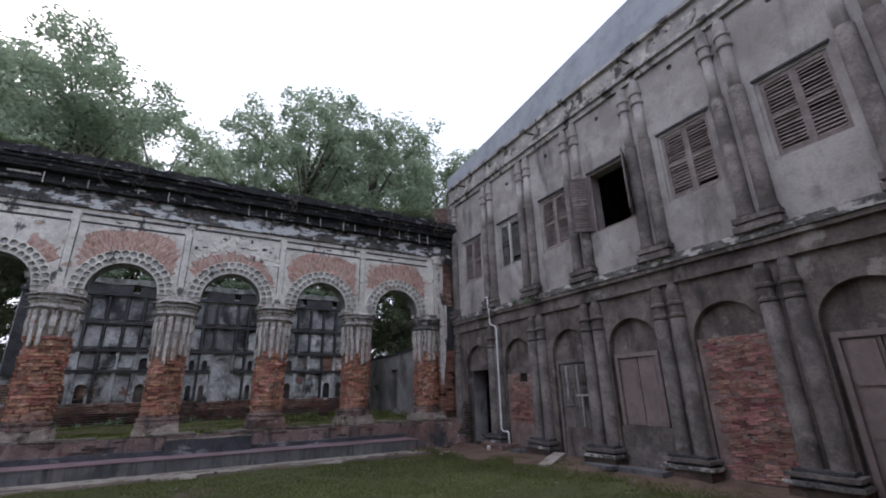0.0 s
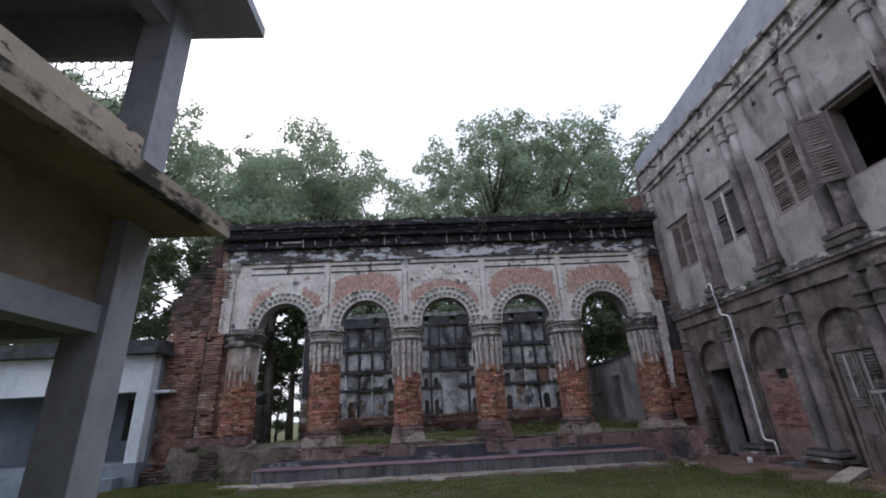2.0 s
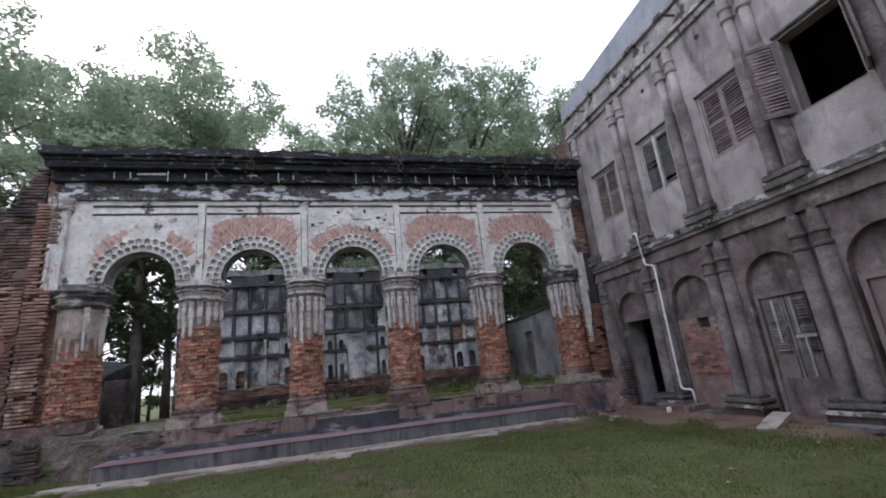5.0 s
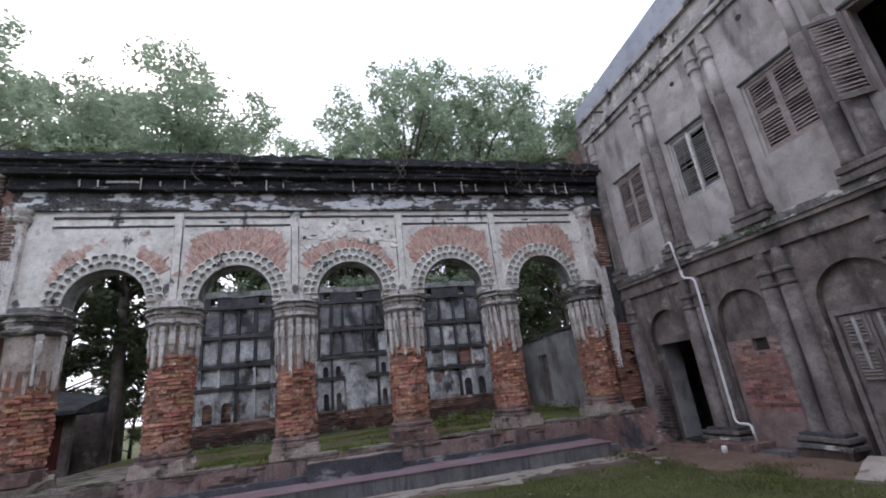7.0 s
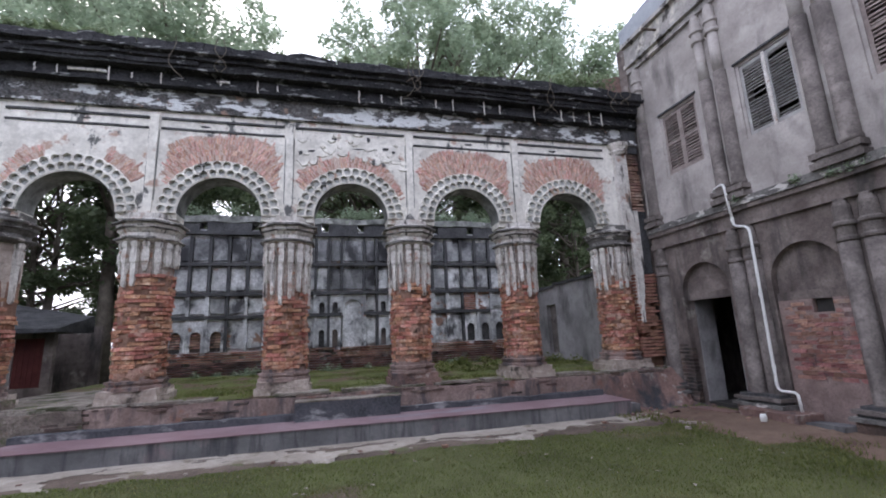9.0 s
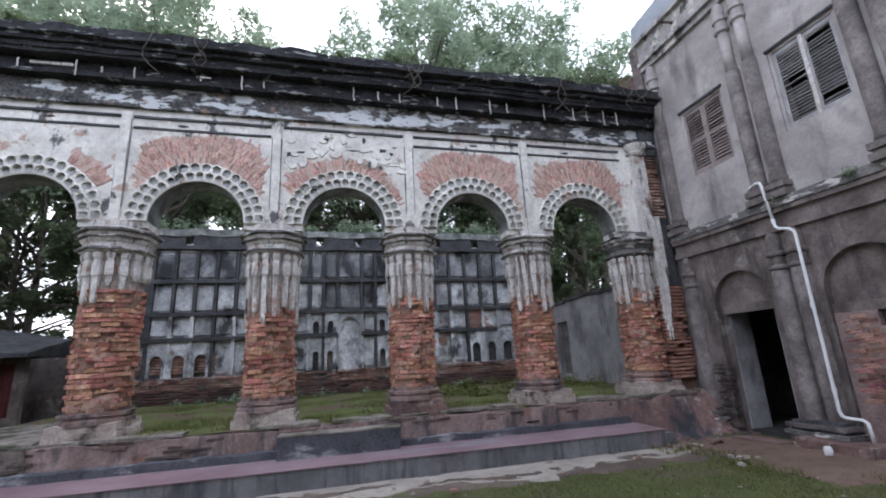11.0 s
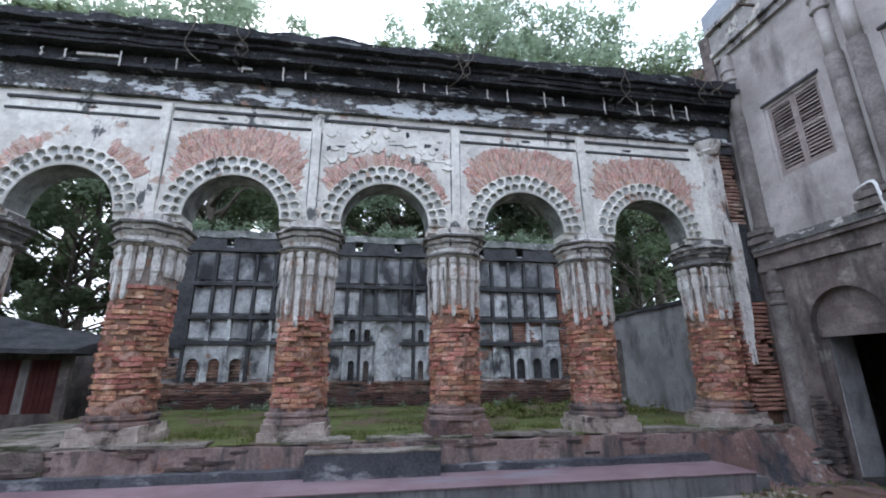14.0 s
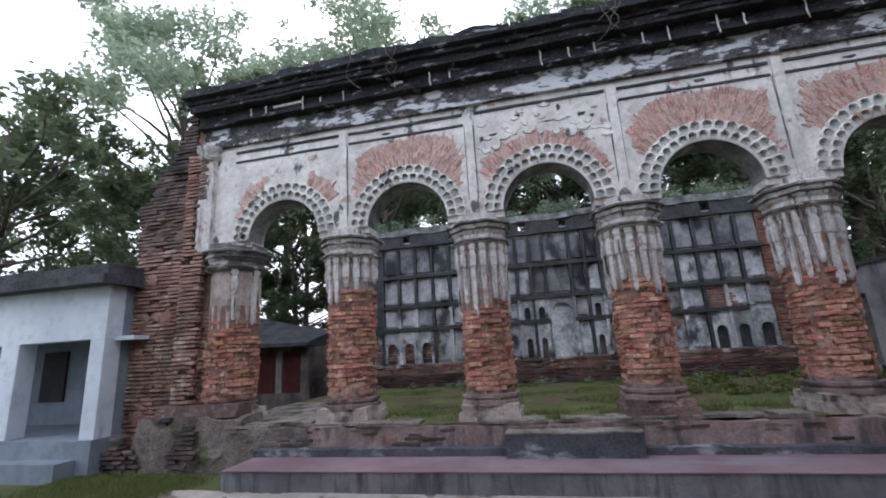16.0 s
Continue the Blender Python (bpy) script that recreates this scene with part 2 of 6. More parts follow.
CONCRETE = surface("worn_step_concrete", (0.125, 0.125, 0.13), (0.23, 0.228, 0.232), (0.12, 0.12, 0.13), 0.3, 1.0, 30, 0.8, 0.4,
                   stain=(0.07, 0.07, 0.078), stain_scale=(5.0, 5.0, 0.7), stain_cut=(0.5, 0.66), patch=(0.24, 0.19, 0.2), patch_cut=(0.6, 0.7), patch_scale=1.2)
REDSTEP = surface("faded_red_oxide_cement", (0.2, 0.125, 0.14), (0.28, 0.205, 0.225), (0.15, 0.12, 0.12), 0.3, 0.7, 30, 0.7, 0.3,
                  stain=(0.23, 0.22, 0.25), stain_scale=(0.5, 2.0, 1.0), stain_cut=(0.55, 0.68))
APRON = surface("broken_cement_apron", (0.3, 0.265, 0.23), (0.43, 0.39, 0.345), (0.22, 0.18, 0.145), 0.35, 1.5, 30, 0.9, 0.5,
                patch=(0.2, 0.17, 0.13), patch_cut=(0.58, 0.64), patch_scale=2.2)
SLOPE = surface("muddy_brick_footing", (0.17, 0.105, 0.092), (0.3, 0.195, 0.17), (0.1, 0.07, 0.06), 0.5, 1.8, 26, 0.95, 0.8,
                patch=(0.34, 0.29, 0.265), patch_cut=(0.57, 0.63), patch_scale=2.6, stain=(0.055, 0.055, 0.062), stain_scale=(1.5, 1.5, 0.7), stain_cut=(0.52, 0.66), bump_size=0.03)
LEDGE = surface("crumbling_cement_ledge", (0.16, 0.135, 0.115), (0.37, 0.335, 0.3), (0.09, 0.075, 0.06), 0.5, 2.5, 26, 0.95, 0.9,
                stain=(0.07, 0.075, 0.045), stain_scale=(2.0, 2.0, 2.0), stain_cut=(0.5, 0.6), bump_size=0.03)
MOSSY = surface("mossy_earth", (0.08, 0.1, 0.03), (0.145, 0.18, 0.05), (0.13, 0.095, 0.065), 0.5, 1.5, 30, 1.0, 0.9,
                patch=(0.14, 0.1, 0.07), patch_cut=(0.51, 0.57), patch_scale=1.4, bump_size=0.04)
GRASSGROUND = surface("short_grass_ground", (0.07, 0.085, 0.03), (0.115, 0.135, 0.05), (0.15, 0.125, 0.08), 0.4, 0.6, 40, 1.0, 0.8,
                      patch=(0.14, 0.11, 0.08), patch_cut=(0.58, 0.68), patch_scale=0.55, bump_size=0.03)
BLADE = surface("grass_blades", (0.073, 0.085, 0.023), (0.17, 0.178, 0.06), (0.22, 0.19, 0.1), 0.4, 0.9, 9, 0.8, 0.0, patch=(0.19, 0.155, 0.085), patch_cut=(0.52, 0.64), patch_scale=1.3, vary=0.5, island=True)
EARTH = surface("bare_packed_earth", (0.14, 0.092, 0.07), (0.22, 0.155, 0.118), (0.1, 0.08, 0.065), 0.4, 1.2, 35, 0.98, 0.7, bump_size=0.03)
MUD = surface("damp_brown_mud", (0.095, 0.072, 0.06), (0.17, 0.13, 0.108), (0.07, 0.055, 0.045), 0.4, 1.6, 35, 0.6, 0.6,
              patch=(0.1, 0.11, 0.05), patch_cut=(0.58, 0.66), patch_scale=2.4, bump_size=0.02)
# Leaf colour is lifted above plain foliage to stand for distant haze.
LEAF = surface("tree_leaves", (0.145, 0.2, 0.135), (0.25, 0.315, 0.225), (0.32, 0.36, 0.29), 0.25, 0.4, 6, 0.6, 0.0, vary=0.5, island=True, gloss=0.4)
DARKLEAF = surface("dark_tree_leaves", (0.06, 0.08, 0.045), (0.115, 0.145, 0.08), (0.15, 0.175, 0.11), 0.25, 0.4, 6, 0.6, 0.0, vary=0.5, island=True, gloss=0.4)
BARK = surface("tree_bark", (0.1, 0.085, 0.07), (0.2, 0.17, 0.14), (0.06, 0.05, 0.045), 0.4, 2.0, 30, 0.95, 0.8)
LIMEWALL = surface("bluish_limewash", (0.56, 0.61, 0.66), (0.69, 0.73, 0.765), (0.5, 0.53, 0.56), 0.2, 1.0, 24, 0.9, 0.25,
                   stain=(0.3, 0.31, 0.32), stain_scale=(1.8, 1.8, 0.4), stain_cut=(0.62, 0.75))
GREYPAINT = surface("pale_grey_painted_concrete", (0.3, 0.32, 0.355), (0.4, 0.42, 0.455), (0.3, 0.31, 0.33), 0.2, 1.0, 24, 0.85, 0.25,
                    stain=(0.2, 0.2, 0.21), stain_scale=(2, 2, 0.4), stain_cut=(0.62, 0.76))
BEIGE = surface("stained_cream_concrete", (0.33, 0.29, 0.225), (0.46, 0.4, 0.315), (0.3, 0.26, 0.2), 0.25, 1.3, 24, 0.9, 0.3,
                stain=(0.06, 0.057, 0.052), stain_scale=(1.6, 1.6, 3.0), stain_cut=(0.5, 0.58), bump_size=0.03)
CREAM = surface("peeling_cream_plaster", (0.5, 0.44, 0.34), (0.62, 0.55, 0.44), (0.36, 0.31, 0.25), 0.25, 1.3, 24, 0.9, 0.3,
                stain=(0.12, 0.1, 0.085), stain_scale=(2.2, 2.2, 5.0), stain_cut=(0.62, 0.66), patch=(0.34, 0.31, 0.28), patch_cut=(0.62, 0.65), patch_scale=3.0)
# Brown soffit, darkened in colour for the shade under the slab.
SOFFIT = surface("brown_shade_soffit", (0.2, 0.155, 0.11), (0.3, 0.24, 0.175), (0.22, 0.18, 0.14), 0.25, 0.8, 24, 0.9, 0.3)
# Near-black colour that stands for the darkness of unlit rooms and openings.
DARKIN = surface("dark_unlit_interior", (0.035, 0.033, 0.032), (0.055, 0.052, 0.05), (0.03, 0.03, 0.03), 0.2, 1.0, 20, 0.95, 0.2)
PLASTIC = surface("white_plastic_pipe", (0.7, 0.7, 0.7), (0.78, 0.78, 0.77), (0.5, 0.5, 0.48), 0.15, 3.0, 30, 0.45, 0.05, gloss=0.5)
REDSHEET = surface("dark_red_sheet_metal", (0.085, 0.02, 0.02), (0.125, 0.034, 0.032), (0.06, 0.02, 0.02), 0.3, 2.0, 30, 0.6, 0.2)
IRON = surface("rusty_iron", (0.09, 0.07, 0.06), (0.16, 0.12, 0.1), (0.05, 0.04, 0.035), 0.3, 4.0, 40, 0.75, 0.3)
PANEL = surface("grey_lichen_panel", (0.3, 0.305, 0.315), (0.8, 0.81, 0.82), (0.14, 0.14, 0.145), 0.4, 1.8, 20, 0.95, 0.5,
                stain=(0.07, 0.07, 0.075), stain_scale=(1.5, 1.5, 1.1), stain_cut=(0.53, 0.64), patch=(0.3, 0.19, 0.15), patch_cut=(0.62, 0.66), patch_scale=1.3, vary=0.25)
RIB = surface("dark_lichen_rib", (0.03, 0.03, 0.034), (0.085, 0.085, 0.09), (0.22, 0.22, 0.22), 0.25, 2.0, 26, 0.95, 0.5)


def let_light_through(m, share, colour):
    """Thin leaves pass part of the light on."""
    n, l = m.node_tree.nodes, m.node_tree.links
    bsdf, out = n["Principled BSDF"], n["Material Output"]
    tr = n.new("ShaderNodeBsdfTranslucent")
    tr.inputs["Color"].default_value = (*colour, 1)
    mx = n.new("ShaderNodeMixShader")
    mx.inputs[0].default_value = share
    l.new(bsdf.outputs[0], mx.inputs[1])
    l.new(tr.outputs[0], mx.inputs[2])
    l.new(mx.outputs[0], out.inputs["Surface"])


let_light_through(LEAF, 0.5, (0.4, 0.48, 0.33))
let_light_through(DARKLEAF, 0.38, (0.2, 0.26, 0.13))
let_light_through(BLADE, 0.3, (0.22, 0.32, 0.08))


# ---- building blocks ----
R = random.Random(11)


def box(bm, x0, x1, y0, y1, z0, z1, jig=0.0):
    v = [bm.verts.new((x + R.uniform(-jig, jig), y + R.uniform(-jig, jig), z + R.uniform(-jig, jig)))
         for z in (z0, z1) for y in (y0, y1) for x in (x0, x1)]
    for f in ((0, 2, 3, 1), (4, 5, 7, 6), (0, 1, 5, 4), (2, 6, 7, 3), (0, 4, 6, 2), (1, 3, 7, 5)):
        bm.faces.new([v[i] for i in f])
    return v


def rough_box(bm, x0, x1, y0, y1, z0, z1, step=0.25, amp=0.02, seed=0.0):
    """A box whose faces are cut up and pushed about, for worn masonry."""
    nx, ny, nz = (max(1, round(abs(b - a) / step)) for a, b in ((x0, x1), (y0, y1), (z0, z1)))
    made = {}

    def vert(i, j, k):
        if (i, j, k) not in made:
            p = Vector((x0 + (x1 - x0) * i / nx, y0 + (y1 - y0) * j / ny, z0 + (z1 - z0) * k / nz))
            q = noise.noise_vector(p * 2.3 + Vector((seed, 0, 0))) * amp + noise.noise_vector(p * 7.0) * amp * 0.4
            made[(i, j, k)] = bm.verts.new(p + q)
        return made[(i, j, k)]
    for i in range(nx):
        for j in range(ny):
            bm.faces.new((vert(i, j, 0), vert(i, j + 1, 0), vert(i + 1, j + 1, 0), vert(i + 1, j, 0)))
            bm.faces.new((vert(i, j, nz), vert(i + 1, j, nz), vert(i + 1, j + 1, nz), vert(i, j + 1, nz)))
    for i in range(nx):
        for k in range(nz):
            bm.faces.new((vert(i, 0, k), vert(i + 1, 0, k), vert(i + 1, 0, k + 1), vert(i, 0, k + 1)))
            bm.faces.new((vert(i, ny, k), vert(i, ny, k + 1), vert(i + 1, ny, k + 1), vert(i + 1, ny, k)))
    for j in range(ny):
        for k in range(nz):
            bm.faces.new((vert(0, j, k), vert(0, j, k + 1), vert(0, j + 1, k + 1), vert(0, j + 1, k)))
            bm.faces.new((vert(nx, j, k), vert(nx, j + 1, k), vert(nx, j + 1, k + 1), vert(nx, j, k + 1)))


def lathe(bm, profile, cx, cy, n=16, turn=0.0, flat=1.0):
    """Turned or many-sided solid from (radius, z) pairs."""
    rings = []
    for r, z in profile:
        rings.append([bm.verts.new((cx + r * math.cos(turn + 2 * math.pi * i / n), cy + flat * r * math.sin(turn + 2 * math.pi * i / n), z)) for i in range(n)])
    for a, b in zip(rings, rings[1:]):
        for i in range(n):
            bm.faces.new((a[i], a[(i + 1) % n], b[(i + 1) % n], b[i]))
    bm.faces.new(rings[0][::-1])
    bm.faces.new(rings[-1])


def arch_line(cx, r, zs, n=18):
    return [(cx + r * math.cos(math.pi * (1 - i / n)), zs + r * math.sin(math.pi * (1 - i / n))) for i in range(n + 1)]


def arch_bay(bm, x0, x1, z0, z1, cx, r, zs, y0, y1, n=18):
    """A wall panel from y0 (front) to y1 with an arched opening that reaches down to z0."""
    line = [(cx - r, z0)] + arch_line(cx, r, zs, n) + [(cx + r, z0)]
    outer = [(x0, z0)]
    for x, z in line[1:-1]:
        t = (x - (cx - r)) / (2 * r)
        outer.append((x0 + (x1 - x0) * t, z1))
    outer.append((x1, z0))
    fi = [bm.verts.new((x, y0, z)) for x, z in line]
    bi = [bm.verts.new((x, y1, z)) for x, z in line]
    fo = [bm.verts.new((x, y0, z)) for x, z in outer]
    bo = [bm.verts.new((x, y1, z)) for x, z in outer]
    k = len(line)
    for i in range(k - 1):
        bm.faces.new((fi[i], fi[i + 1], fo[i + 1], fo[i]))
        bm.faces.new((bi[i], bo[i], bo[i + 1], bi[i + 1]))
        bm.faces.new((fi[i], bi[i], bi[i + 1], fi[i + 1]))
        bm.faces.new((fo[i], fo[i + 1], bo[i + 1], bo[i]))
    for i in (0, k - 1):
        bm.faces.new((fi[i], fo[i], bo[i], bi[i]))


def tube(bm, pts, r, n=10):
    """A round pipe along a line of points."""
    rings = []
    pts = [Vector(p) for p in pts]
    for i, p in enumerate(pts):
        d = (pts[min(i + 1, len(pts) - 1)] - pts[max(i - 1, 0)]).normalized()
        a = d.orthogonal().normalized() if i == 0 else (rings[-1][1] - d * rings[-1][1].dot(d)).normalized()
        b = d.cross(a)
        rings.append(([bm.verts.new(p + (a * math.cos(2 * math.pi * k / n) + b * math.sin(2 * math.pi * k / n)) * (r if not callable(r) else r(i / (len(pts) - 1)))) for k in range(n)], a))
    for (a, _), (b, _) in zip(rings, rings[1:]):
        for k in range(n):
            bm.faces.new((a[k], a[(k + 1) % n], b[(k + 1) % n], b[k]))
    bm.faces.new(rings[0][0][::-1])
    bm.faces.new(rings[-1][0])


def mesh_of(name, bm, material, smooth=False):
    bmesh.ops.recalc_face_normals(bm, faces=bm.faces)
    me = bpy.data.meshes.new(name)
    bm.to_mesh(me)
    bm.free()
    me.materials.append(material)
    if smooth:
        for p in me.polygons:
            p.use_smooth = True
    return me


def part(name, bm, material, parent=None, label="", smooth=False):
    ob = new(name, mesh_of(name, bm, material, smooth))
    if parent:
        ob.parent = parent
    if label:
        ob["label"] = label
    return ob


def piece(name, me, parent, m):
    ob = new(name, me)
    ob.parent = parent
    ob.matrix_local = m
    return ob


def thing(name, label, category, m=None, group="", kind=""):
    ob = new(name)
    ob.empty_display_size = 0.1
    if m is not None:
        ob.matrix_world = m
    return tagged(ob, label, category, group, kind)


def bevel(ob, width, segments=2):
    mod = ob.modifiers.new("worn_edges", "BEVEL")
    mod.width, mod.segments, mod.limit_method = width, segments, "ANGLE"
    return ob


def brick_mesh(name, material, w=0.235, d=0.13, h=0.064):
    """A worn brick: rounded corners and an uneven face."""
    bm = bmesh.new()
    box(bm, -w / 2, w / 2, -d / 2, d / 2, -h / 2, h / 2)
    if w > 0.1:
        bmesh.ops.subdivide_edges(bm, edges=bm.edges, cuts=1, use_grid_fill=True)
        for v in bm.verts:
            k = sum(abs(abs(c) - e / 2) < 1e-4 for c, e in zip(v.co, (w, d, h)))
            v.co *= (1, 1, 0.985, 0.96)[k]
            v.co += Vector((R.uniform(-1, 1) * 0.006, R.uniform(-1, 1) * 0.008, R.uniform(-1, 1) * 0.005))
    else:
        for v in bm.verts:
            v.co += Vector((R.uniform(-1, 1) * 0.004, R.uniform(-1, 1) * 0.004, R.uniform(-1, 1) * 0.02))
    return mesh_of(name, bm, material)


BRICK_SHAPES = [brick_mesh("brick", BRICK, w) for w in (0.27, 0.255, 0.28, 0.24, 0.265, 0.25, 0.275, 0.2, 0.27)]
DUST_SHAPES = [brick_mesh("brick", DUSTBRICK, w, 0.13, 0.064) for w in (0.238, 0.23, 0.24)]
PALE_SHAPES = [brick_mesh("brick", PALEBRICK, 0.032, 0.05, 0.125) for i in range(4)]


# ---- ground ----
def ground_height(x, y):
    return 0.02 * noise.noise(Vector((x * 0.4, y * 0.4, 0))) - 0.02


bm = bmesh.new()
N = 44
xs = [-600, -200, -60] + [-24 + 48 * i / N for i in range(N + 1)] + [60, 200, 600]
ys = [-600, -200, -40] + [-14 + 42 * i / N for i in range(N + 1)] + [70, 200, 600]
grid = [[bm.verts.new((x, y, ground_height(x, y) if abs(x) < 30 and -20 < y < 30 else -0.05)) for x in xs] for y in ys]
for j in range(len(ys) - 1):
    for i in range(len(xs) - 1):
        bm.faces.new((grid[j][i], grid[j][i + 1], grid[j + 1][i + 1], grid[j + 1][i]))
ground = tagged(part("ground", bm, GRASSGROUND, smooth=True), "courtyard ground of short trodden green grass", "ground", kind="structure")

# ---- arcade: pillars, arches, cornice ----
FRONT, DEEP = 14.2, 14.64
PIERS = [-6.78, -4.2, -1.64, 0.94, 3.54, 6.12]
SPRING, RISE = 4.2, 0.77

wall = thing("wall_arcade", "ruined arcade wall of peeling white plaster over brick", "wall", kind="structure")
for a, b in zip(PIERS, PIERS[1:]):
    bm = bmesh.new()
    arch_bay(bm, a, b, 4.12, 5.98, (a + b) / 2, RISE, SPRING + 0.03, FRONT, DEEP, 24)
    part("arch_wall", bm, WHITE, wall, "flaking white limewashed plaster")
for a, b in ((-7.62, PIERS[0]), (PIERS[-1], 6.62)):
    bm = bmesh.new()
    box(bm, a, b, FRONT, DEEP, 4.12, 5.98)
    part("end_wall", bm, WHITE, wall)
bm = bmesh.new()
rough_box(bm, -7.62, 6.62, FRONT + 0.003, DEEP, 5.98, 6.42, 0.3, 0.006)
part("panel_band", bm, WHITE, wall)
for k, (z0, z1, out) in enumerate(((5.985, 6.025, 0.022), (6.2, 6.245, 0.03))):
    for a, b in zip(PIERS, PIERS[1:]):
        if a == PIERS[2] and k == 0:
            continue
        bm = bmesh.new()
        rough_box(bm, a + 0.11, b - 0.11, FRONT - out, FRONT + 0.02, z0, z1, 0.1, 0.008, k)
        part("fillet", bm, RIB, wall, "thin mould-black fillet")
for x in PIERS[1:-1]:
    bm = bmesh.new()
    rough_box(bm, x - 0.075, x + 0.075, FRONT - 0.045, FRONT + 0.02, 4.16, 6.3, 0.2, 0.008)
    part("pilaster_strip", bm, WHITE, wall)
    # A darker backing strip shows as a thin line beside each pilaster strip.
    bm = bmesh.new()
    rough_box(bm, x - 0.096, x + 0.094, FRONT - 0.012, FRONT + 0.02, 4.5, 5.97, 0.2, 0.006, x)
    part("groove", bm, DARKBLOTCH, wall)
for x in (-7.3, 6.45):
    bm = bmesh.new()
    rough_box(bm, x - 0.17, x + 0.17, FRONT - 0.12, FRONT + 0.02, 4.1, 6.38, 0.2, 0.015)
    lathe(bm, [(0.2, 6.1), (0.26, 6.16), (0.2, 6.2), (0.28, 6.3), (0.3, 6.38)], x, FRONT - 0.02, 8, math.pi / 8)
    part("end_pilaster", bm, FLUTE, wall)

# cornice of several blackened courses
cornice = thing("cornice", "mould-blackened moulded cornice along the top of the arcade", "cornice", kind="structure")
for z0, z1, y0, m, amp in ((6.38, 6.44, FRONT - 0.08, FRIEZE, 0.012), (6.44, 6.56, FRONT - 0.04, FRIEZE, 0.012), (6.56, 6.72, FRONT - 0.01, FRIEZE, 0.014),
                           (6.72, 6.86, FRONT + 0.01, FRIEZE, 0.014), (6.86, 6.93, FRONT - 0.2, BLACK, 0.022), (6.93, 7.16, FRONT - 0.14, BLACK, 0.026),
                           (7.16, 7.23, FRONT - 0.34, BLACK, 0.024), (7.23, 7.33, FRONT - 0.38, BLACK, 0.026), (7.33, 7.42, FRONT - 0.44, BLACK, 0.028),
                           (7.42, 7.49, FRONT - 0.56, BLACK, 0.03), (7.49, 7.66, FRONT - 0.5, BLACK, 0.05)):
    x = -7.5 - (FRONT - y0) * 0.4
    while x < 7.0:
        w = min(R.uniform(0.9, 2.6), 7.05 - x)
        bm = bmesh.new()
        chip = R.choice((0, 0, 0, 0.02, 0.05)) if z0 > 6.8 else 0
        rough_box(bm, x, x + w + 0.004, y0 + R.uniform(-0.012, 0.012) + chip, DEEP + 0.1, z0, z1 + 0.003, 0.09, amp, x)
        part("cornice_block", bm, m, cornice)
        x += w
bm = bmesh.new()
rough_box(bm, -7.5, 7.0, FRONT - 0.2, DEEP + 0.3, 7.6, 7.76, 0.2, 0.08)
part("coping", bm, MOSSY, cornice)
hook_bm = bmesh.new()
tube(hook_bm, [(0, 0, 0.1), (0, -0.02, 0.04), (0, 0, -0.03), (0.01, -0.02, -0.12)], 0.014, 6)
hook = part("stucco_drop", hook_bm, FLUTE, cornice, "broken white stucco drop")
hook.location = (1.56, FRONT - 0.22, 6.99)
for x in (-6.2, -5.85, -5.0, -4.6, -4.1, -3.0, -2.3, -1.9, -0.2, 0.3, 0.75, 1.98, 2.75, 3.15, 4.05, 4.8, 5.15, 5.6, 5.95):
    piece("stucco_drop", hook.data, cornice, pose(x, FRONT - 0.22, 6.99, 0, 0, R.uniform(-40, 40)) @ Matrix.Diagonal((1, 1, R.uniform(0.35, 1.9), 1)))

bm = bmesh.new()
rough_box(bm, -5.72, -5.08, FRONT - 0.175, FRONT - 0.13, 7.03, 7.08, 0.06, 0.012, 3)
part("stucco_strip", bm, FLUTE, cornice, "remnant strip of white stucco")
bm = bmesh.new()
rough_box(bm, -3.1, -2.86, FRONT - 0.175, FRONT - 0.13, 7.04, 7.08, 0.05, 0.012, 5)
part("stucco_strip", bm, FLUTE, cornice)

# scalloped double rings round the arches
def petal(w0, w1, h, d):
    """A plaster tile of the ring, pierced by the hood of a small scooped hollow."""
    bm = bmesh.new()
    n = 10
    inner = [(-w0 * 0.32, h * 0.12)] + [(-w1 * 0.36 * math.cos(math.pi * i / n), h * 0.58 + h * 0.37 * math.sin(math.pi * i / n)) for i in range(n + 1)] + [(w0 * 0.32, h * 0.12)]
    outer = [(-w0 / 2, 0), (-(w0 + w1) / 4, h / 2), (-w1 * 0.48, h * 0.8), (-w1 * 0.45, h * 0.97), (-w1 * 0.3, h), (-w1 * 0.15, h * 1.02), (0, h * 1.03),
             (w1 * 0.15, h * 1.02), (w1 * 0.3, h), (w1 * 0.45, h * 0.97), (w1 * 0.48, h * 0.8), ((w0 + w1) / 4, h / 2), (w0 / 2, 0)]
    jit = [R.uniform(-0.004, 0.004) for q in inner]
    fo = [bm.verts.new((x, -d * 0.8, z)) for x, z in outer]
    bo = [bm.verts.new((x, 0.02, z)) for x, z in outer]
    fi = [bm.verts.new((x + e, -d * (1 if z > h * 0.3 else 0.8), z + e)) for (x, z), e in zip(inner, jit)]
    bi = [bm.verts.new((x * 0.94, -d * 0.8 + (d * 0.75 + 0.004) * min(1, max(0, (z - h * 0.12) / (h * 0.62))), z * 0.98)) for x, z in inner]
    for i in range(len(outer) - 1):
        bm.faces.new((fo[i], fo[i + 1], fi[i + 1], fi[i]))
        bm.faces.new((fo[i], bo[i], bo[i + 1], fo[i + 1]))
        bm.faces.new((fi[i], fi[i + 1], bi[i + 1], bi[i]))
    bm.faces.new((fo[0], fi[0], fi[-1], fo[-1]))
    return mesh_of("scallop", bm, WHITE)


